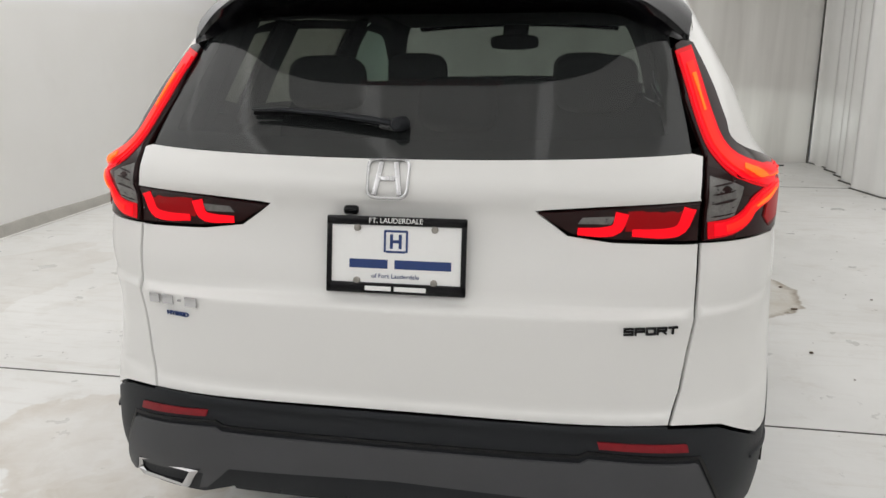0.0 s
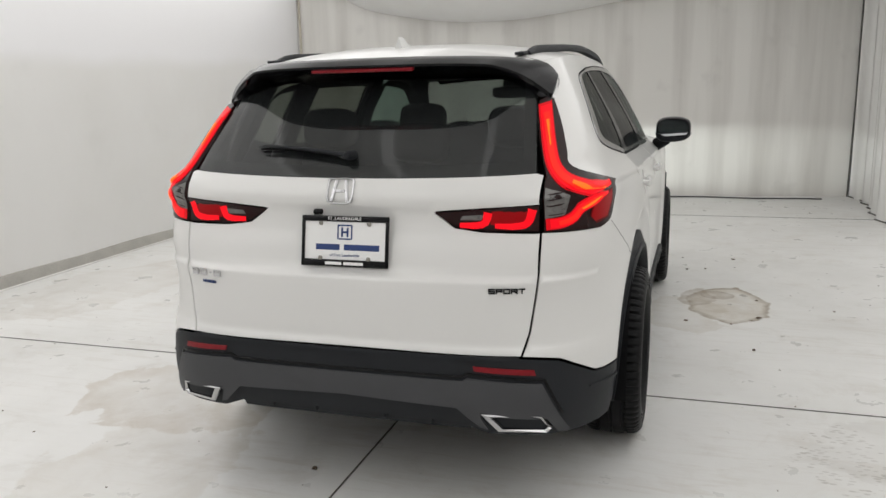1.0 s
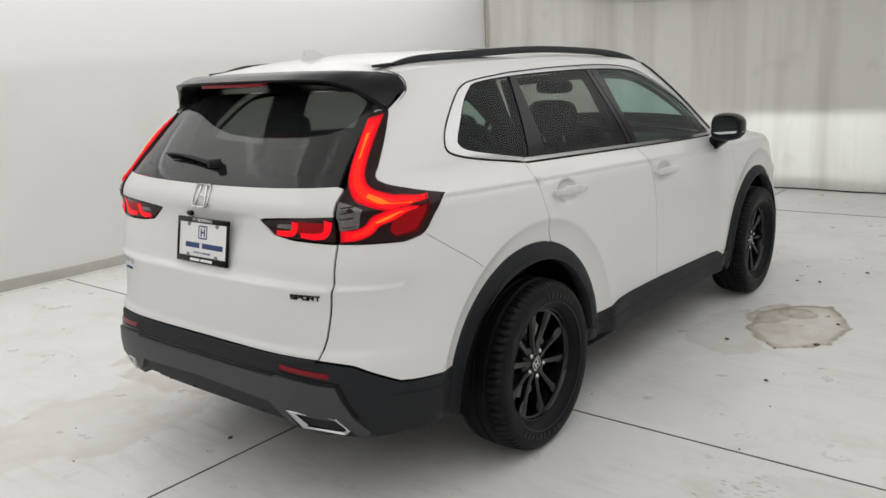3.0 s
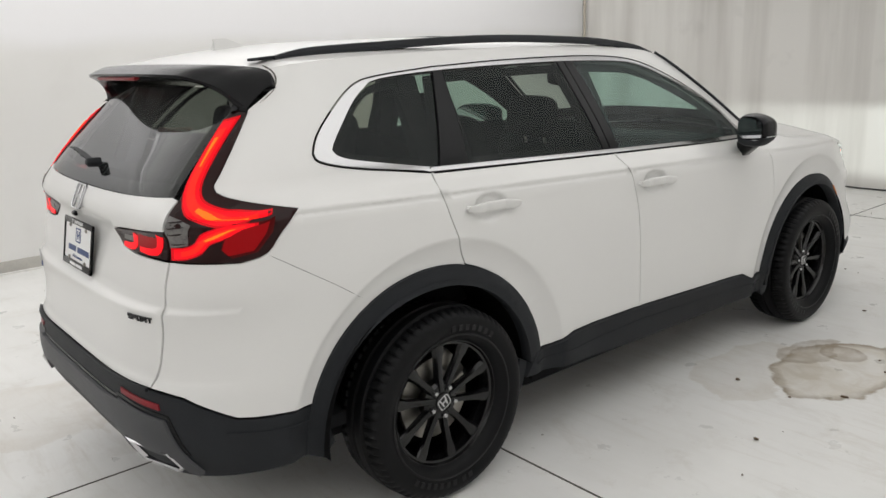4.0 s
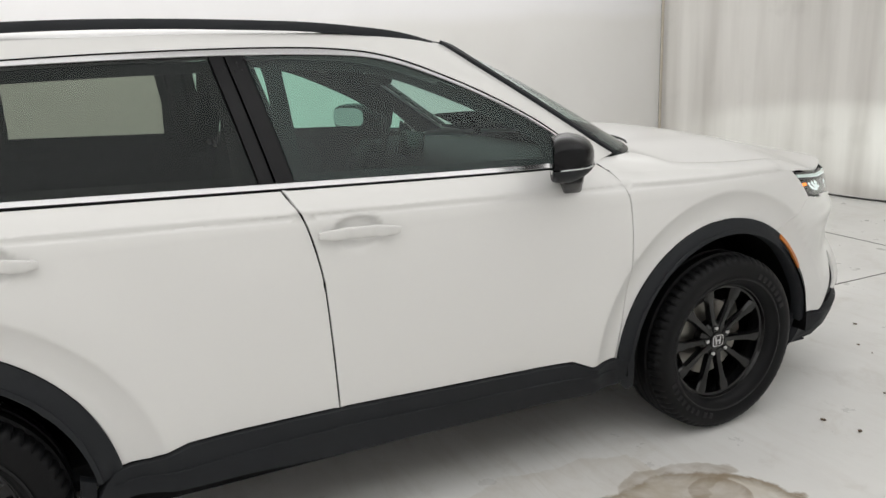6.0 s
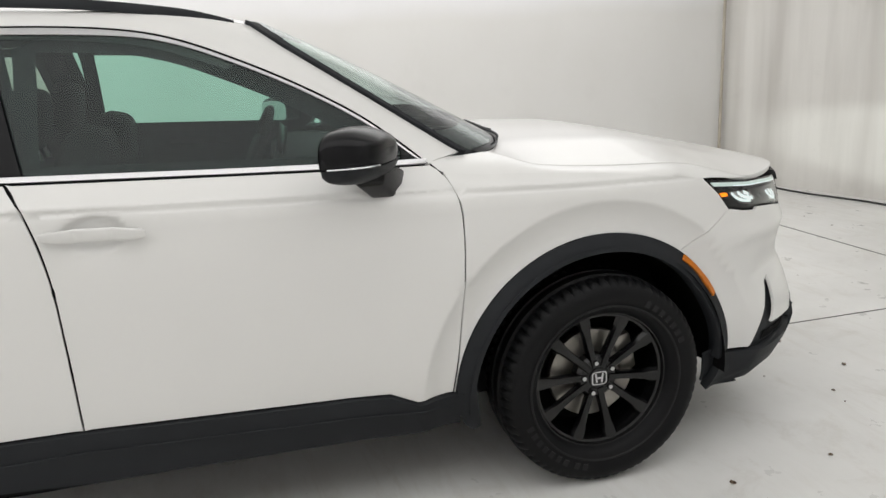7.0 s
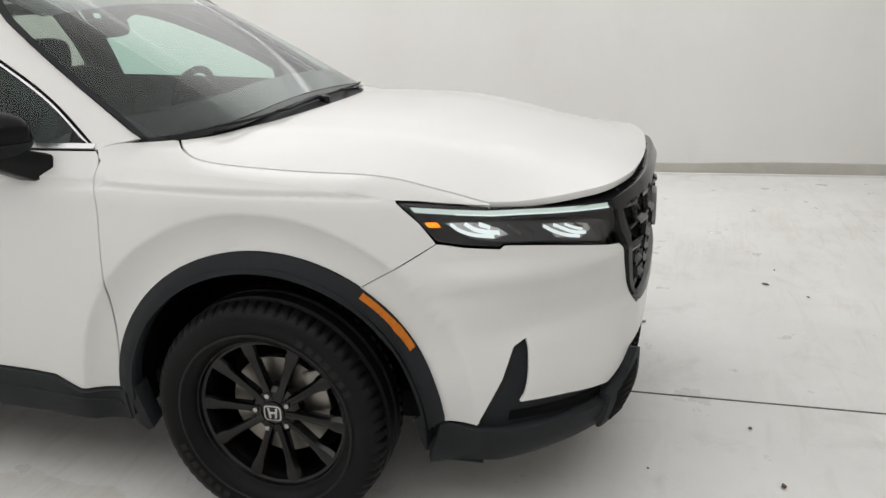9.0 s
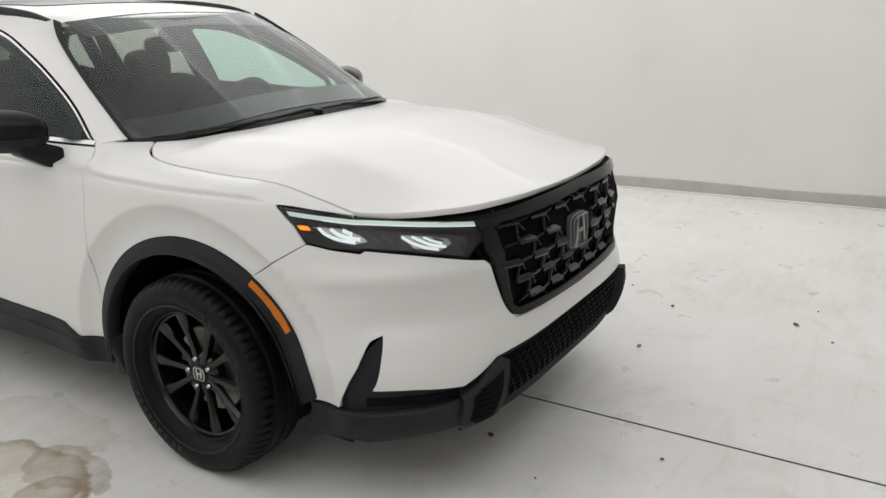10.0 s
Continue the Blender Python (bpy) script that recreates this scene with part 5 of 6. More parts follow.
for sgn in (1, -1):
    hl = (flank_front([(3.208, .882), (3.163, .934), (3.107, .988), (3.127, .988), (3.243, .9735), (3.334, .962)]) + front_pts([(.673, .948), (.525, .929), (.505, .925), (.512, .875), (.576, .818), (.70, .850)])
          + flank_front([(3.371, .864), (3.361, .856), (3.275, .868), (3.208, .882)])[:-1])
    hl = [(sgn * s, z) for s, z in hl]
    head = panel("headlamp", hl, NOSE_MAP, BLACK, car, lift=-.012, depth=.02, gap=.001, spacing=.03, label="black headlamp with lit white daytime strip")
    top = flank_front([(3.145, .967), (3.244, .955), (3.335, .945)]) + front_pts([(.68, .934), (.535, .915)])
    ribbon("daytime_strip", [(sgn * s, z) for s, z in top], .014, NOSE_MAP, DRL, head, lift=-.003, depth=.006)
    ribbon("strip_edge", [(sgn * s, z - .006) for s, z in top[4:]], .004, NOSE_MAP, HEAD_LIT, head, lift=-.001, depth=.003)
    ribbon("lamp_brow", [(sgn * s, z - .014) for s, z in top[6:]], .007, NOSE_MAP, CLAD, head, lift=-.002, depth=.008)
    am = flank_front([(3.176, .933), (3.206, .932), (3.217, .919), (3.187, .920), (3.176, .933)], .012)[:-1]
    panel("indicator", [(sgn * s, z) for s, z in am], NOSE_MAP, AMBER_LIT, head, lift=-.004, depth=.004, gap=0)
    bowl = flank_front([(3.284, .885), (3.236, .932)]) + front_pts([(.74, .918), (.60, .893), (.56, .879), (.588, .828), (.70, .857)]) + flank_front([(3.36, .870), (3.284, .885)])[:-1]
    panel("lamp_bowl", [(sgn * s, z) for s, z in bowl], NOSE_MAP, LAMP_SMOKE, head, lift=-.009, depth=.004, gap=0, spacing=.03)

    def streak(pts, width, mt):
        q = [at_front(x, z) for x, z in smooth_line(pts, .006)]
        ribbon("lamp_reflector", [(sgn * s, z) for s, z in q], width, NOSE_MAP, mt, head, lift=-.006, depth=.003)

    for pts in ([(.819, .930), (.790, .926), (.766, .906), (.758, .886), (.778, .878), (.803, .892)], [(.706, .904), (.664, .898), (.612, .884), (.606, .866), (.640, .848), (.690, .862)]):
        ring = [(sgn * s, z) for s, z in (at_front(x, z) for x, z in straight(pts + pts[:1], .012)[:-1])]
        panel("lamp_reflector", ring, NOSE_MAP, LENS_CLEAR, head, lift=-.0075, depth=.003, gap=.001, spacing=.03)
    streak([(.814, .926), (.809, .908), (.797, .893), (.776, .884)], .010, HEAD_LIT)
    streak([(.800, .924), (.794, .908), (.782, .898), (.768, .893)], .012, HEAD_LIT)
    streak([(.786, .920), (.776, .908)], .012, HEAD_LIT)
    streak([(.755, .910), (.742, .884)], .012, LENS_DARK)
    streak([(.735, .908), (.722, .880)], .010, LENS_DARK)
    streak([(.704, .898), (.690, .880), (.668, .864), (.640, .854)], .009, HEAD_LIT)
    streak([(.686, .897), (.670, .882), (.650, .868), (.622, .860)], .009, HEAD_LIT)
    streak([(.664, .893), (.648, .880), (.628, .870)], .007, HEAD_LIT)
    streak([(.645, .889), (.625, .877)], .006, LENS_DARK)
    for k in range(4):
        streak([(.60 - .010 * k, .878 - .003 * k), (.596 - .010 * k, .846 - .004 * k)], .004, LENS_DARK)
    panel("lamp_cover", hl, NOSE_MAP, LAMP_COVER, head, lift=.001, depth=0, gap=.003, spacing=.03)

# ---- cladding ----
ARCHES = ((ARCH_R, R_REAR, 9, 181), (ARCH_F, R_OUT - .006, 4, 173.5))
for sgn in (1, -1):
    for c, r, b0, b1 in ARCHES:
        o, i = arc_line(*c, r, b0, b1), arc_line(*c, R_IN, b1 + 4, b0 - 3)
        line = [(sgn * s, z) for s, z in sides(o + i)]
        arch = panel("arch_cladding", line, LOW, CLAD, car, lift=.010, depth=.05, gap=0, spacing=.03)
        # rolled inner lip
        ribbon("arch_lip", [(sgn * s, z) for s, z in sides(arc_line(*c, R_IN + .004, b1 + 3, b0 - 2))], .014, LOW, CLAD, arch, lift=.016, depth=.05)
    line = straight([(.462, .428), (.56, .432), (.667, .462), (1.122, .458), (1.985, .424), (2.07, .384), (2.225, .388), (2.215, .285), (1.122, .30), (.405, .338), (.44, .40), (.462, .428)])[:-1]
    sill = panel("sill_cladding", [(sgn * s, z) for s, z in sides(line)], LOW, CLAD, car, lift=.012, depth=.06, gap=.001, spacing=.035)
    ribbon("sill_rib", [(sgn * s, z) for s, z in sides(straight([(.46, .385), (1.12, .40), (2.05, .362), (2.2, .345)]))], .010, LOW, CLAD, sill, lift=.017, depth=.02)
    flap = straight([(2.205, .41), (2.214, .32), (2.226, .28), (2.256, .250), (2.282, .262), (2.272, .33), (2.262, .41), (2.205, .41)], .02)[:-1]
    panel("mud_flap", [(sgn * s, z) for s, z in sides(flap)], LOW, CLAD, car, lift=.008, depth=.06, gap=0)
    flap = straight([(.415, .40), (.375, .42), (.36, .27), (.40, .255), (.415, .40)], .02)[:-1]
    panel("mud_flap", [(sgn * s, z) for s, z in sides(flap)], LOW, CLAD, car, lift=-.004, depth=.03, gap=0)
    mk = [(sgn * s, z) for s, z in sides(arc_line(*ARCH_F, R_OUT - .020, 30, 53))]
    ribbon("side_marker", mk, .017, LOW, AMBER, car, lift=.016, depth=.008, label="orange side marker")
    # wheel wells
    for cy, cz in (ARCH_R, ARCH_F):
        vs = []
        for a in np.linspace(-4, 184, 40):
            for x in (.50, .905):
                vs.append((sgn * x, cy + (R_IN + .012) * math.cos(radians(a)), cz + (R_IN + .012) * math.sin(radians(a))))
        f = grid_faces(40, 2) + [tuple(range(0, 80, 2))]
        obj("wheel_well", vs, f, LINER, car, True)

# underbody
part("underbody", box(1.5, 3.9, .10, pose(0, 1.35, .35), .03), LINER, car)
for sgn in (1, -1):
    part("side_rail", box(.1, 1.75, .14, pose(sgn * .80, 1.32, .33), .02), LINER, car)

# ---- wheels ----
def revolve(profile, n=96, shape=None, closed=False):
    """A ring about the x axle from (x, radius) pairs."""
    vs = []
    for k in range(n):
        a = 2 * math.pi * k / n
        for i, (x, r) in enumerate(profile):
            q = r + (shape(k, i) if shape else 0)
            vs.append((x, q * math.cos(a), q * math.sin(a)))
    m = len(profile)
    bm = bmesh.new()
    bv = [bm.verts.new(v) for v in vs]
    for k in range(n):
        for i in range(m if closed else m - 1):
            j = (i + 1) % m
            bm.faces.new((bv[k * m + i], bv[k * m + j], bv[(k + 1) % n * m + j], bv[(k + 1) % n * m + i]))
    return bm


def make_wheel():
    barrel = revolve([(.066, .246), (.076, .243), (.075, .238), (.064, .233), (.060, .225), (.030, .218), (-.08, .208), (-.11, .216), (-.115, .236), (-.08, .228), (.03, .232)], 72, closed=True)
    wheel = part("wheel", barrel, RIM, car)
    wheel["label"] = "black ten-spoke alloy wheel"
    # tyre: sidewalls, shoulder blocks and grooves
    prof = [(.058, .235), (.088, .246), (.105, .262), (.117, .295), (.119, .318), (.116, .333), (.109, .347), (.098, .357), (.084, .3635), (.060, .366), (.055, .358), (.047, .358), (.042, .368), (.008, .3695), (.004, .361),
            (-.004, .361), (-.008, .3695), (-.042, .368), (-.047, .358), (-.055, .358), (-.060, .366), (-.084, .3635), (-.098, .357), (-.109, .347), (-.117, .32), (-.105, .262), (-.06, .225)]
    blocks = {6: -.003, 7: -.007, 8: -.010, 9: -.009, 20: -.009, 21: -.010, 22: -.007}
    tyre = part("tyre", revolve(prof, 264, lambda k, i: blocks.get(i, 0) if k % 4 == 0 else 0), TYRE, wheel, angle=28)
    # raised bars stand for the maker's lettering on the sidewall
    for a0, count in ((100, 7), (146, 2), (282, 7)):
        for k in range(count):
            a = radians(a0 + 6.2 * k)
            part("sidewall_bar", box(.003, .018, .022, Matrix.Rotation(a, 4, "X") @ pose(.1185, 0, .302, 0, 0, 0)), TYRE_MARK, wheel, smooth=False)
    part("sidewall_ring", revolve([(.114, .272), (.1165, .274), (.1165, .277), (.115, .280)], 96), TYRE_MARK, wheel)
    # spokes: five pairs that spread towards the rim
    for k in range(10):
        a = 2 * math.pi * k / 10 + (.026 if k % 2 else -.026) + math.pi / 2 - radians(16 + 18)
        bm = bmesh.new()
        secs = []
        for r, w, x, dp in ((.04, .032, .054, .03), (.09, .027, .051, .028), (.15, .031, .055, .024), (.178, .036, .058, .023), (.198, .050, .060, .022), (.234, .054, .063, .02)):
            secs.append([bm.verts.new((xx, r, ww)) for xx, ww in ((x - dp, -w / 2), (x - .010, -w / 2), (x - .003, -w * .40), (x, -w * .05), (x - .001, w * .30), (x - .012, w / 2), (x - dp, w / 2))])
        for p, q in zip(secs, secs[1:]):
            for i in range(7):
                bm.faces.new((p[i], p[(i + 1) % 7], q[(i + 1) % 7], q[i]))
        bm.faces.new(secs[0])
        bm.faces.new(secs[-1][::-1])
        bm.transform(Matrix.Rotation(a, 4, "X"))
        part("spoke", bm, RIM, wheel, angle=25)
    part("hub", revolve([(.0, .001), (.0, .078), (.034, .078), (.046, .066), (.050, .035), (.050, .001)], 40), RIM, wheel)
    cap = part("hub_cap", revolve([(.048, .037), (.054, .035), (.0555, .032), (.0555, .001)], 32), RIM, wheel)
    upright = Matrix.Rotation(radians(-12), 4, "X")
    for y0, z0, sy, sz, lean in ((-.011, 0, .0075, .034, 8), (.011, 0, .0075, .034, -8), (0, 0, .018, .007, 0)):
        part("emblem", box(.003, sy, sz, upright @ pose(.0565, y0, z0, lean), .0008, 1), SILVER, wheel)
    bm, loops = bmesh.new(), []
    for k, x in ((1, .0545), (1, .0575), (.84, .0580), (.82, .0555)):
        loops.append([bm.verts.new(upright @ Vector((x, k * .0285 * math.copysign(abs(math.cos(a)) ** .4, math.cos(a)), k * .0245 * math.copysign(abs(math.sin(a)) ** .4, math.sin(a))))) for a in np.linspace(0, 2 * math.pi, 37)[:-1]])
    for a, b in zip(loops, loops[1:]):
        for i in range(36):
            bm.faces.new((a[i], a[(i + 1) % 36], b[(i + 1) % 36], b[i]))
    part("emblem", bm, SILVER, wheel)
    for k in range(5):
        a = 2 * math.pi * k / 5 + math.pi / 2
        part("wheel_nut", rod([(.030, .057 * math.cos(a), .057 * math.sin(a)), (.056, .057 * math.cos(a), .057 * math.sin(a)), (.060, .057 * math.cos(a), .057 * math.sin(a))], [.0105, .0105, .008], 6), CHROME, wheel, smooth=False)
    part("brake_disc", revolve([(-.010, .06), (.000, .078), (.000, .158), (-.026, .158), (-.026, .06)], 60, closed=True), STEEL, wheel)
    part("caliper", box(.06, .07, .14, pose(-.02, .135, .03), .015), STEEL, wheel)
    part("hub_back", revolve([(-.09, .001), (-.09, .21), (-.088, .215)], 48), LINER, wheel)
    return wheel


wheel = make_wheel()
wheel.matrix_basis = pose(.830, 2.70, .358, 12) @ Matrix.Diagonal((1, .97, .97, 1))
for x, y, turn, spin in ((.830, 0, 0, 40), (-.830, 0, 180, 0), (-.830, 2.70, 180, 20)):
    copy_thing(wheel, pose(x, y, .358, 0, 0, turn) @ pose(0, 0, 0, spin))

# ---- door handles, mirrors, rails, fin ----
def at(y, z, lift=0., up=False):
    p, n = (UP if up else LOW)([at_side(y, z, up)])
    return Vector(p[0] + n[0] * lift)


for sgn in (1, -1):
    for c, door in ((handle_r, DOORS["rear", sgn]), (handle_f, DOORS["front", sgn])):
        pts = [at(c[0] - .128 + .256 * t, c[1] + .006 - .012 * t, .012 + .020 * math.sin(math.pi * min(1, max(0, .08 + .84 * t))) ** .5) for t in np.linspace(0, 1, 17)]
        bm, secs = bmesh.new(), []
        for i, p in enumerate(pts):
            e = min(1, .55 + .45 * math.sin(math.pi * min(.5, i / 16 * 2.2 if i < 8 else (16 - i) / 16 * 2.2)))
            ring = []
            for q in np.linspace(0, 2 * math.pi, 17)[:-1]:
                cx, cz = math.copysign(abs(math.cos(q)) ** .55, math.cos(q)), math.copysign(abs(math.sin(q)) ** .55, math.sin(q))
                ring.append(bm.verts.new((sgn * (p.x + .0075 * cx * e + .003 * cz), p.y, p.z + .0185 * cz * e)))
            secs.append(ring)
        for p, q in zip(secs, secs[1:]):
            for i in range(16):
                bm.faces.new((p[i], p[(i + 1) % 16], q[(i + 1) % 16], q[i]))
        bm.faces.new(secs[0])
        bm.faces.new(secs[-1][::-1])
        part("door_handle", bm, PAINT, door, angle=50)
        for q in (pts[1], pts[-2]):
            part("handle_foot", rod([(sgn * (q.x - .03), q.y, q.z), (sgn * q.x, q.y, q.z)], .011, 8), PAINT, door)
    # mirror: housing, lower half, stalk, glass
    bm = bmesh.new()
    bmesh.ops.create_uvsphere(bm, u_segments=40, v_segments=24, radius=1)
    for v in bm.verts:
        x, y, z = v.co
        e = [math.copysign(abs(c) ** .62, c) for c in (x, y, z)]
        taper = 1 - .28 * max(0, e[1]) - .10 * max(0, e[0])
        v.co = (sgn * (.978 + .108 * e[0]), 1.925 + .092 * e[1] - .062 * e[0], 1.173 + .078 * e[2] * taper + .006 * e[0])
    for v in bm.verts:
        v.co.y = max(v.co.y, 1.858 - .58 * (abs(v.co.x) - .978))
    mirror = part("door_mirror", bm, BLACK, car, "gloss black door mirror", angle=50)
    line = [(sgn * (.978 + .090 * math.copysign(abs(math.cos(a)) ** .6, math.cos(a))), 1.854 - .0522 * math.copysign(abs(math.cos(a)) ** .6, math.cos(a)), 1.18 + .050 * math.copysign(abs(math.sin(a)) ** .6, math.sin(a))) for a in np.linspace(0, 6.2, 32)]
    obj("mirror_glass", line, [tuple(range(32))], MIRROR, mirror)
    # satin lower half below a seam, with a thin bright repeater let into the front edge
    bm = bmesh.new()
    bmesh.ops.create_uvsphere(bm, u_segments=40, v_segments=24, radius=1)
    for v in bm.verts:
        e = [math.copysign(abs(c) ** .62, c) for c in v.co]
        taper = 1 - .28 * max(0, e[1]) - .10 * max(0, e[0])
        v.co = (sgn * (.978 + .1105 * e[0]), 1.925 + .0945 * e[1] - .062 * e[0], min(1.148, 1.173 + .080 * e[2] * taper + .006 * e[0]))
    for v in bm.verts:
        v.co.y = max(v.co.y, 1.857 - .58 * (abs(v.co.x) - .978))
    part("mirror_skirt", bm, CLAD, mirror, "satin black lower half", angle=50)
    edge_of = [(sgn * (.978 + .1100 * math.copysign(abs(math.cos(a)) ** .62, math.cos(a))), 1.925 + .0935 * math.copysign(abs(math.sin(a)) ** .62, math.sin(a)) - .062 * math.copysign(abs(math.cos(a)) ** .62, math.cos(a)), 1.1515) for a in np.radians(np.arange(-38, 62, 5))]
    part("mirror_repeater", rod(edge_of[4:], .0028, 8), LENS_CLEAR, mirror, "thin bright indicator strip")
    bm = bmesh.new()
    lo = [bm.verts.new((sgn * x, y, z)) for x, y, z in ((.85, 1.99, 1.010), (.85, 2.06, 1.008), (.85, 2.085, 1.105), (.85, 1.96, 1.105))]
    hi = [bm.verts.new((sgn * x, y, z)) for x, y, z in ((.965, 1.91, 1.085), (.965, 1.99, 1.085), (.955, 2.0, 1.15), (.955, 1.89, 1.15))]
    bm.faces.new(lo)
    bm.faces.new(hi[::-1])
    for i in range(4):
        bm.faces.new((lo[i], lo[(i + 1) % 4], hi[(i + 1) % 4], hi[i]))
    bmesh.ops.bevel(bm, geom=list(bm.edges), offset=.012, segments=3, profile=.5, affect="EDGES")
    part("mirror_stalk", bm, BLACK, mirror)
    # roof rail
    ry = np.linspace(-.37, 1.645, 40)
    RX = pch([-.37, 0, .6, 1.2, 1.645], [.515, .548, .572, .572, .555])
    RZ = pch([-.37, -.28, -.04, .56, 1.13, 1.45, 1.58, 1.645], [1.588, 1.602, 1.615, 1.632, 1.615, 1.584, 1.562, 1.547])
    bm = bmesh.new()
    secs = []
    for y in ry:
        x, z = float(RX(y)), float(RZ(y))
        e = min(1, (y + .37) / .12, (1.645 - y) / .12)
        h, w = .007 + .008 * e, .013 + .005 * e
        secs.append([bm.verts.new((sgn * (x + a * w), y, z - h + b * 2 * h)) for a, b in ((-1, 0), (-1, .6), (-.5, 1), (.5, .94), (1, .5), (1, 0))])
    for p, q in zip(secs, secs[1:]):
        for i in range(6):
            bm.faces.new((p[i], p[(i + 1) % 6], q[(i + 1) % 6], q[i]))
    bm.faces.new(secs[0])
    bm.faces.new(secs[-1])
    part("roof_rail", bm, CLAD, car)
    part("rail_foot", box(.035, .10, .01, pose(sgn * .50, -.40, 1.588, 4), .003), CLAD, car)

bm = bmesh.new()
secs = []
for t in np.linspace(0, 1, 13):
    y = -.350 + .205 * (1 - t)
    top = .050 * min(1, (t / .72) ** 1.25) + .008 * t
    y2 = y + .012 * t
    w = .034 * (1 - .30 * t)
    z0 = 1.604 + .016 * (1 - t)
    secs.append([bm.verts.new(v) for v in ((-w, y, z0), (-.006, y2, z0 + top * .8), (0, y2 - .003, z0 + top + .004), (.006, y2, z0 + top * .8), (w, y, z0))])
for p, q in zip(secs, secs[1:]):
    for i in range(4):
        bm.faces.new((p[i], p[i + 1], q[i + 1], q[i]))
bm.faces.new(secs[0])
bm.faces.new(secs[-1])
part("antenna_fin", bm, PAINT, car, angle=60)

# ---- badges and plate ----
def cushion_block(sx, sy, sz, m):
    bm = box(sx, sy, sz, m, min(sx, sy, sz) * .35, 3)
    return bm


def h_emblem(cx, y, cz, w, h, tilt, parent, facing=-1, material=SILVER):
    """A rounded bright frame with two uprights and a crossbar."""
    m = pose(cx, y, cz, tilt, 0, 0 if facing < 0 else 180)
    ring = [(w / 2 * math.copysign(abs(math.cos(a)) ** .35, math.cos(a)) * (1 + .06 * math.sin(a)), h / 2 * math.copysign(abs(math.sin(a)) ** .35, math.sin(a))) for a in np.linspace(0, 2 * math.pi, 41)[:-1]]
    bm = bmesh.new()
    loops = []
    for k, dy in ((1, 0), (1, -.007), (.95, -.009), (.89, -.008), (.875, -.001)):
        loops.append([bm.verts.new(m @ Vector((x * k, dy, z * k))) for x, z in ring])
    for a, b in zip(loops, loops[1:]):
        for i in range(40):
            bm.faces.new((a[i], a[(i + 1) % 40], b[(i + 1) % 40], b[i]))
    part("emblem_frame", bm, material, parent, "bright rounded emblem frame")
    for x, s in ((-.23, 9), (.23, -9)):
        part("emblem_bar", box(w * .12, .007, h * .84, m @ pose(x * w, -.004, 0, 0, s), .002), material, parent)
    part("emblem_bar", box(w * .34, .007, h * .12, m @ pose(0, -.004, 0), .002), material, parent)


h_emblem(-.022, -.886, 1.137, .098, .094, -25, gate)
ring = [(.066 * math.copysign(abs(math.cos(a)) ** .4, math.cos(a)), .061 * math.copysign(abs(math.sin(a)) ** .4, math.sin(a))) for a in np.linspace(0, 2 * math.pi, 41)[:-1]]
obj("emblem_plate", [(x * k, y, .775 + z * k) for k, y in ((1.02, 3.705), (1.02, 3.720), (.95, 3.7235)) for x, z in ring], [(i, (i + 1) % 40, 40 + (i + 1) % 40, 40 + i) for i in range(40)] + [(40 + i, 40 + (i + 1) % 40, 80 + (i + 1) % 40, 80 + i) for i in range(40)] + [tuple(range(80, 120))], surface("smoked_emblem_plate", (.13, .13, .13), .15, vary=.1), grille)
h_emblem(0, 3.725, .775, .125, .115, 0, grille, 1, surface("grey_emblem", (.22, .22, .22), .3, .8, vary=.1))


def lettering(name, text, size, m, material, parent, depth=.002, wide=1., bold=0.):
    cu = bpy.data.curves.new(name, "FONT")
    cu.offset = bold
    cu.body, cu.size, cu.extrude, cu.align_x, cu.align_y = text, size, depth, "CENTER", "CENTER"
    tmp = new(name, cu)
    bpy.context.view_layer.update()
    me = bpy.data.meshes.new_from_object(tmp.evaluated_get(bpy.context.evaluated_depsgraph_get()))
    bpy.data.objects.remove(tmp)
    me.materials.clear()
    me.materials.append(material)
    me.transform(m @ Matrix.Diagonal((wide, 1, 1, 1)))
    ob = new(name, me)
    ob.parent = parent
    return ob


def gate_pose(x, z, lift=.003):
    p, n = LOW([at_rear(x, z)])
    n = Vector(n[0])
    p = Vector(p[0]) + n * lift
    r = Vector((0, 0, 1)).cross(n).normalized()
    return Matrix.Translation(p) @ Matrix((r, n.cross(r), n)).transposed().to_4x4()


# square-cut letters of the trim badge, each from straight strokes on a grid 2 wide and 2 high
STROKES = {"S": "0222 0102 0121 2021 0020", "P": "0002 0222 2221 2101", "O": "0002 0222 2220 2000", "R": "0002 0222 2221 2101 1120", "T": "0222 1012"}
bm = bmesh.new()
for k, letter in enumerate("SPORT"):
    for st in STROKES[letter].split():
        x0, y0, x1, y1 = [int(c) for c in st]
        a, b = Vector((.0086 * x0, .0066 * y0)), Vector((.0086 * x1, .0066 * y1))
        d, c = b - a, (a + b) / 2
        m = gate_pose(.502 + .0233 * k + c.x, .8235 + c.y) @ Matrix.Rotation(math.atan2(d.y, d.x), 4, "Z")
        box(d.length + .0042, .0042, .004, m, 0, 1, bm)
part("trim_badge", bm, BLACK, gate, "black raised lettering", smooth=False)
lettering("drive_badge", "HYBRID", .015, gate_pose(-.535, .808), BLUE, gate, wide=1.25)
m = gate_pose(-.535, .842)
for x, w, h in ((-.066, .030, .024), (-.026, .032, .024), (.008, .010, .006), (.042, .034, .024)):
    part("model_badge", box(w, h, .004, m @ pose(x, 0, 0), .0015, 2), SILVER, gate)
part("reversing_camera", cushion_block(.034, .02, .018, pose(-.109, -.888, 1.066, 20)), BLACK, gate)

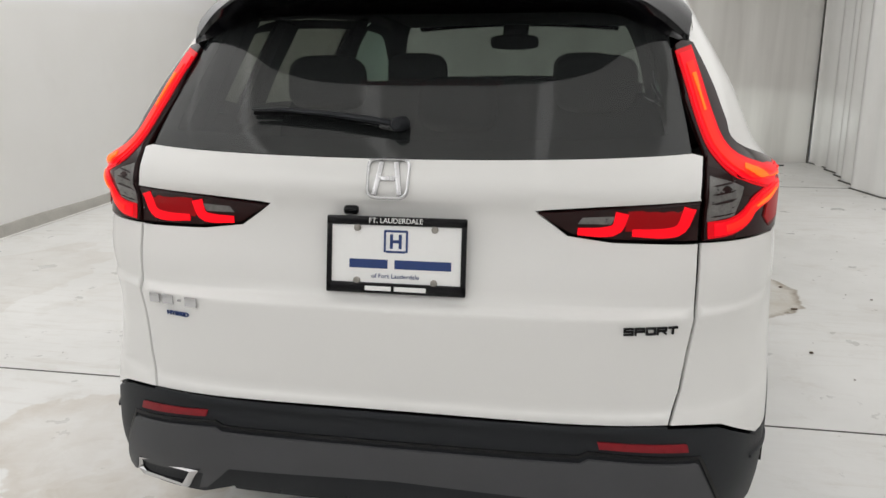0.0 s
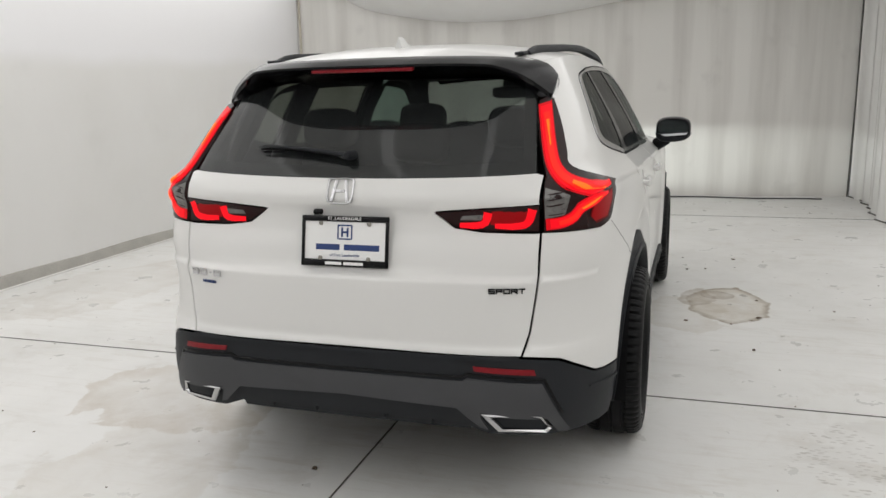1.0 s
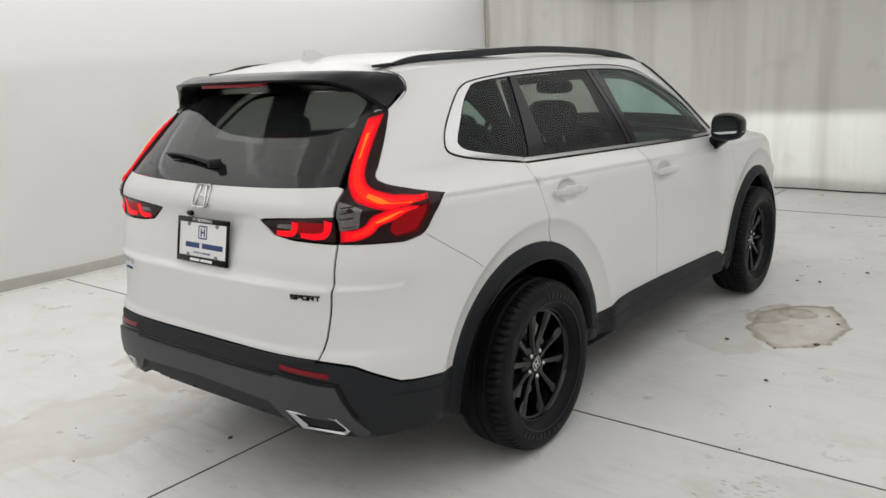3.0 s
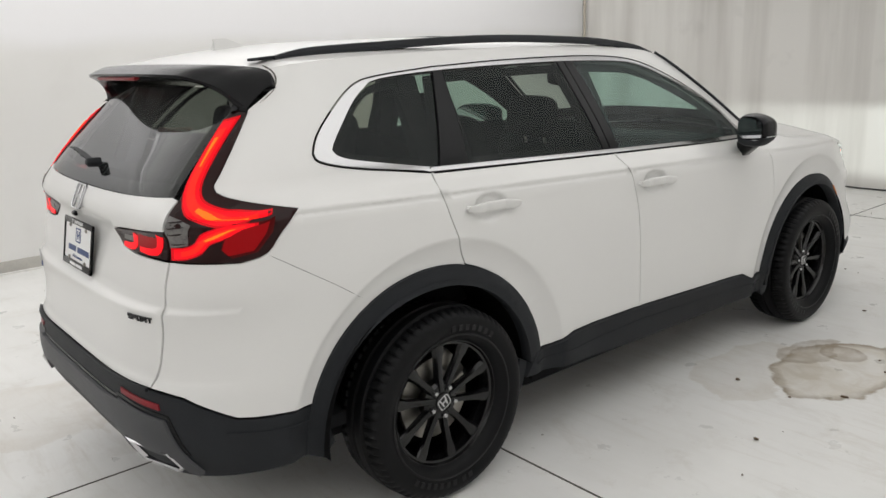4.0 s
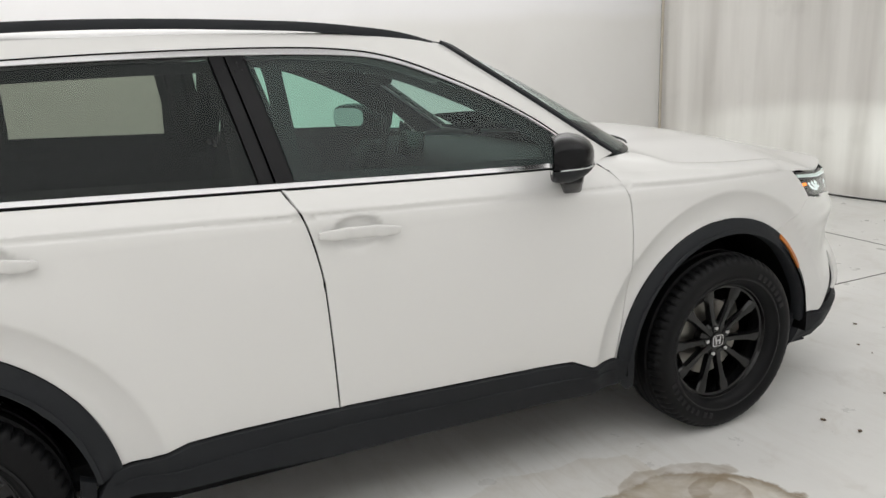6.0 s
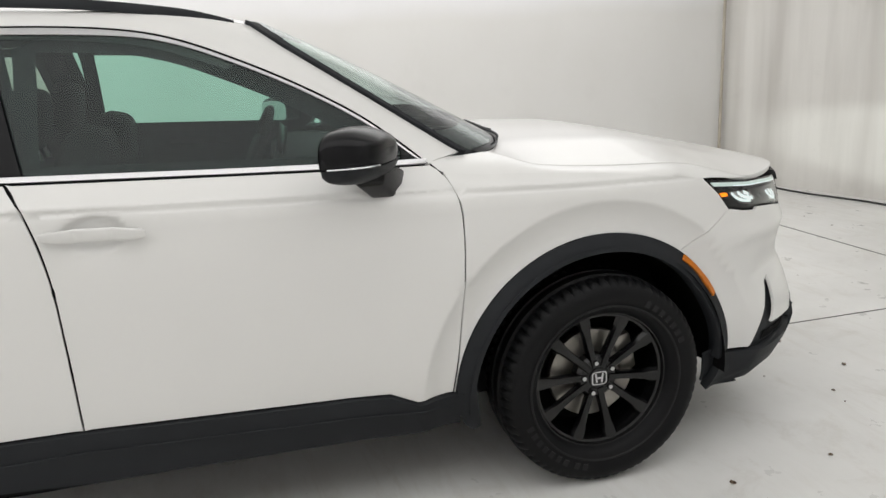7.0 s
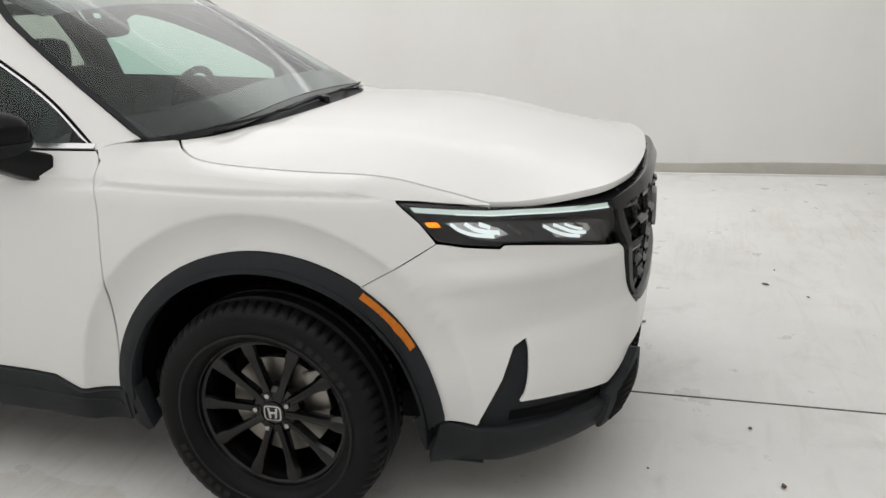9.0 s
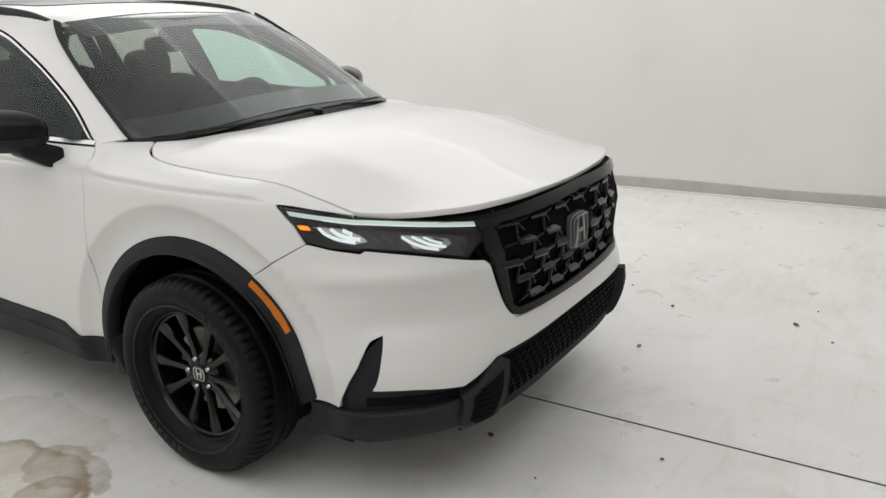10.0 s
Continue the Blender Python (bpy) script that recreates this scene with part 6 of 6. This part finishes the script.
pm = pose(0, -.922, .972, 79.5)
plate = tagged(part("number_plate", box(.300, .148, .003, pm, .001, 1), PLATE, None), "white dealer plate in a black frame on the tailgate", "plate")
bm = bmesh.new()
for sx, sy, x, y in ((.318, .020, 0, .076), (.318, .024, 0, -.074), (.012, .168, -.153, 0), (.012, .168, .153, 0)):
    box(sx, sy, .010, pm @ pose(x, y, .001), .003, 2, bm)
part("plate_frame", bm, BLACK, plate, "gloss black plate frame")
lettering("frame_lettering", "FT. LAUDERDALE", .016, pm @ pose(0, .0765, .0066), PLATE, plate, .0004)
lettering("plate_lettering", "of Fort Lauderdale", .0145, pm @ pose(0, -.047, .0022), BLUE, plate, .0004)
for x, w in ((-.062, .088), (.062, .128)):
    part("plate_bar", box(w, .020, .001, pm @ pose(x, -.02, .002), .0003, 1), BLUE, plate)
for x, w in ((-.038, .060), (.035, .072)):
    part("frame_bar", box(w, .010, .001, pm @ pose(x, -.0745, .0063), .0003, 1), PLATE, plate)
for sx, sy, x, y in ((.052, .005, 0, .054), (.044, .005, 0, .008), (.005, .048, -.025, .031), (.005, .048, .025, .031), (.007, .032, -.010, .031), (.007, .032, .010, .031), (.020, .007, 0, .031)):
    part("plate_mark", box(sx, sy, .001, pm @ pose(x, y, .002), .0003, 1), BLUE, plate)
for x in (-.088, .088):
    for y in (.060, -.058):
        part("plate_screw", rod([pm @ Vector((x, y, 0)), pm @ Vector((x, y, .005)), pm @ Vector((x, y, .007))], [.008, .008, .005], 10), STEEL, plate)

# fine seams of the rear bumper's upper edge and the tailgate
for sgn in (1, -1):
    ribbon("panel_seam", [(sgn * s, z) for s, z in sides(straight([(-.622, 1.022), (-.50, .944), (-.42, .893), (-.33, .83)]))], .0015, LOW, SEAM, car, lift=.0006, depth=.001)
    ribbon("panel_seam", [(sgn * s, z) for s, z in sides(smooth_line([(-.428, 1.568), (-.421, 1.552), (-.424, 1.525), (-.45, 1.488), (-.50, 1.455)]))], .003, LOW, SEAM, car, lift=.0006, depth=.001)

# ---- wipers in front ----
for x0, x1, xp, rise in ((-.50, .06, -.56, -1), (.03, .60, -.02, 1)):
    line = []
    for t in np.linspace(0, 1, 12):
        x = x0 + (x1 - x0) * t
        z = float(np.interp(x, fx, fz)) - .024 + .020 * (t if rise > 0 else 1 - t) ** 2
        q = skin(*at_front(x, z, True), True, True)
        line.append(Vector((q[0], q[1] + .005, q[2] + .004)))
    wiper = part("front_wiper", rod(line, [.003] + [.004] * 10 + [.003], 8, flat=1.2), CLAD, car)
    arm = [Vector((xp, bonnet_rear(xp) - .055, float(np.interp(xp, fx, fz)) - .030)), Vector((xp + .05, bonnet_rear(xp) - .06, float(np.interp(xp, fx, fz)) - .010)), (line[4] + line[5]) / 2 + Vector((0, .010, .000)), line[6] + Vector((0, .004, .005))]
    part("wiper_arm", rod(arm, [.009, .007, .005, .004], 8), CLAD, wiper)
    part("wiper_pivot", rod([arm[0] - Vector((0, 0, .03)), arm[0] + Vector((0, 0, .010)), arm[0] + Vector((0, 0, .016))], [.022, .020, .012], 14), BLACK, wiper)

# ---- cabin ----
def cushion(sx, sy, sz, m, k=.55):
    bm = bmesh.new()
    bmesh.ops.create_uvsphere(bm, u_segments=24, v_segments=16, radius=.5)
    for v in bm.verts:
        v.co = Vector([math.copysign(abs(2 * c) ** k, c) / 2 for c in v.co])
    bm.transform(m @ Matrix.Diagonal((sx, sy, sz, 1)))
    return bm


part("cabin_floor", box(1.56, 3.1, .05, pose(0, .75, .38), .01), TRIM, car)
part("parcel_shelf", box(1.2, .5, .03, pose(0, -.5, 1.02), .01), TRIM, car)
for x in (-.37, .37):
    part("seat", cushion(.52, .54, .20, pose(x, 1.38, .64, 6)), CLOTH, car)
    seat = part("seat_back", cushion(.50, .18, .66, pose(x, 1.11, .93, -14)), CLOTH, car)
    part("headrest", cushion(.27, .11, .19, pose(x, 1.01, 1.285, -8)), CLOTH, seat)
    for dx in (-.06, .06):
        part("headrest_post", rod([(x + dx, 1.035, 1.16), (x + dx, 1.01, 1.26)], .007, 8), STEEL, seat)
part("rear_bench", cushion(1.28, .52, .20, pose(0, .33, .66, 5)), CLOTH, car)
bench = part("rear_backrest", cushion(1.30, .17, .66, pose(0, .02, .98, -18), .4), CLOTH, car)
for x in (-.42, 0, .42):
    part("headrest", cushion(.25, .10, .17, pose(x, -.10, 1.305 if x else 1.24, -10)), CLOTH, bench)
part("dashboard", cushion(1.46, .72, .36, pose(0, 2.12, .93, -4), .4), TRIM, car)
part("console", box(.26, 1.1, .3, pose(0, 1.35, .62), .05), TRIM, car)
part("display", box(.24, .012, .14, pose(-.02, 1.80, 1.12, -12), .006), BLACK, car)
wm = pose(-.37, 1.72, 1.06, 66)
ringpts = [wm @ Vector((.185 * math.cos(a), .185 * math.sin(a), 0)) for a in np.linspace(0, 2 * math.pi, 41)]
steering = part("steering_wheel", rod(ringpts, .016, 8), TRIM, car)
part("wheel_boss", cushion(.16, .14, .05, wm), TRIM, steering)
part("wheel_arm", box(.34, .035, .02, wm, .006), TRIM, steering)
part("steering_column", rod([(-.37, 1.74, 1.05), (-.37, 2.0, .95)], .04, 10), TRIM, steering)
part("rear_view_mirror", cushion(.25, .04, .075, pose(.0, 1.66, 1.425, 8)), TRIM, car)
part("mirror_mount", box(.13, .12, .05, pose(0, 1.74, 1.49, 25), .015), TRIM, car)
for sgn in (1, -1):
    part("pillar_trim", rod([(sgn * .79, 1.00, 1.12), (sgn * .60, .93, 1.53)], .045, 8, flat=.5), TRIM, car)
    part("pillar_trim", rod([(sgn * .78, .06, 1.16), (sgn * .62, .08, 1.5)], .06, 8, flat=.5), TRIM, car)
    part("pillar_trim", rod([(sgn * .70, -.48, 1.18), (sgn * .56, -.38, 1.5)], .085, 8, flat=.5), TRIM, car)

# ---- dirt on the floor ----
rnd = random.Random(4)
spots = [(2.0, 2.06), (1.10, 1.66), (.415, 4.153), (.618, 3.915), (-.278, -.712), (1.466, 1.167), (1.365, 1.644), (1.534, 1.818), (1.09, 3.09), (1.55, 2.23),
         (1.05, 3.519), (1.448, 3.52), (.08, 4.08), (.246, 3.357), (.227, 3.477), (-1.6, 3.37), (-1.376, 3.667), (-1.4, 4.263), (-1.63, 4.33), (-.81, 3.685), (1.228, 3.128)]
spots += [(rnd.uniform(-3.6, 3), rnd.uniform(-2.5, 6.8)) for _ in range(120)]
for k, (x, y) in enumerate(spots):
    if k > 20 and abs(x) < .75 and -.8 < y < 3.5:
        continue
    s = rnd.uniform(.006, .013) if k < 21 else rnd.uniform(.002, .006)
    bm = bmesh.new()
    bmesh.ops.create_icosphere(bm, subdivisions=1, radius=1)
    for v in bm.verts:
        v.co *= rnd.uniform(.6, 1.3)
    bm.transform(pose(x, y, s * .35 + .002, 0, 0, rnd.uniform(0, 180)) @ Matrix.Diagonal((s * rnd.uniform(.8, 1.8), s, s * .45, 1)))
    tagged(part("debris", bm, CRUMB, None), "small dark crumb of dirt on the floor", "debris", "crumbs on the floor")
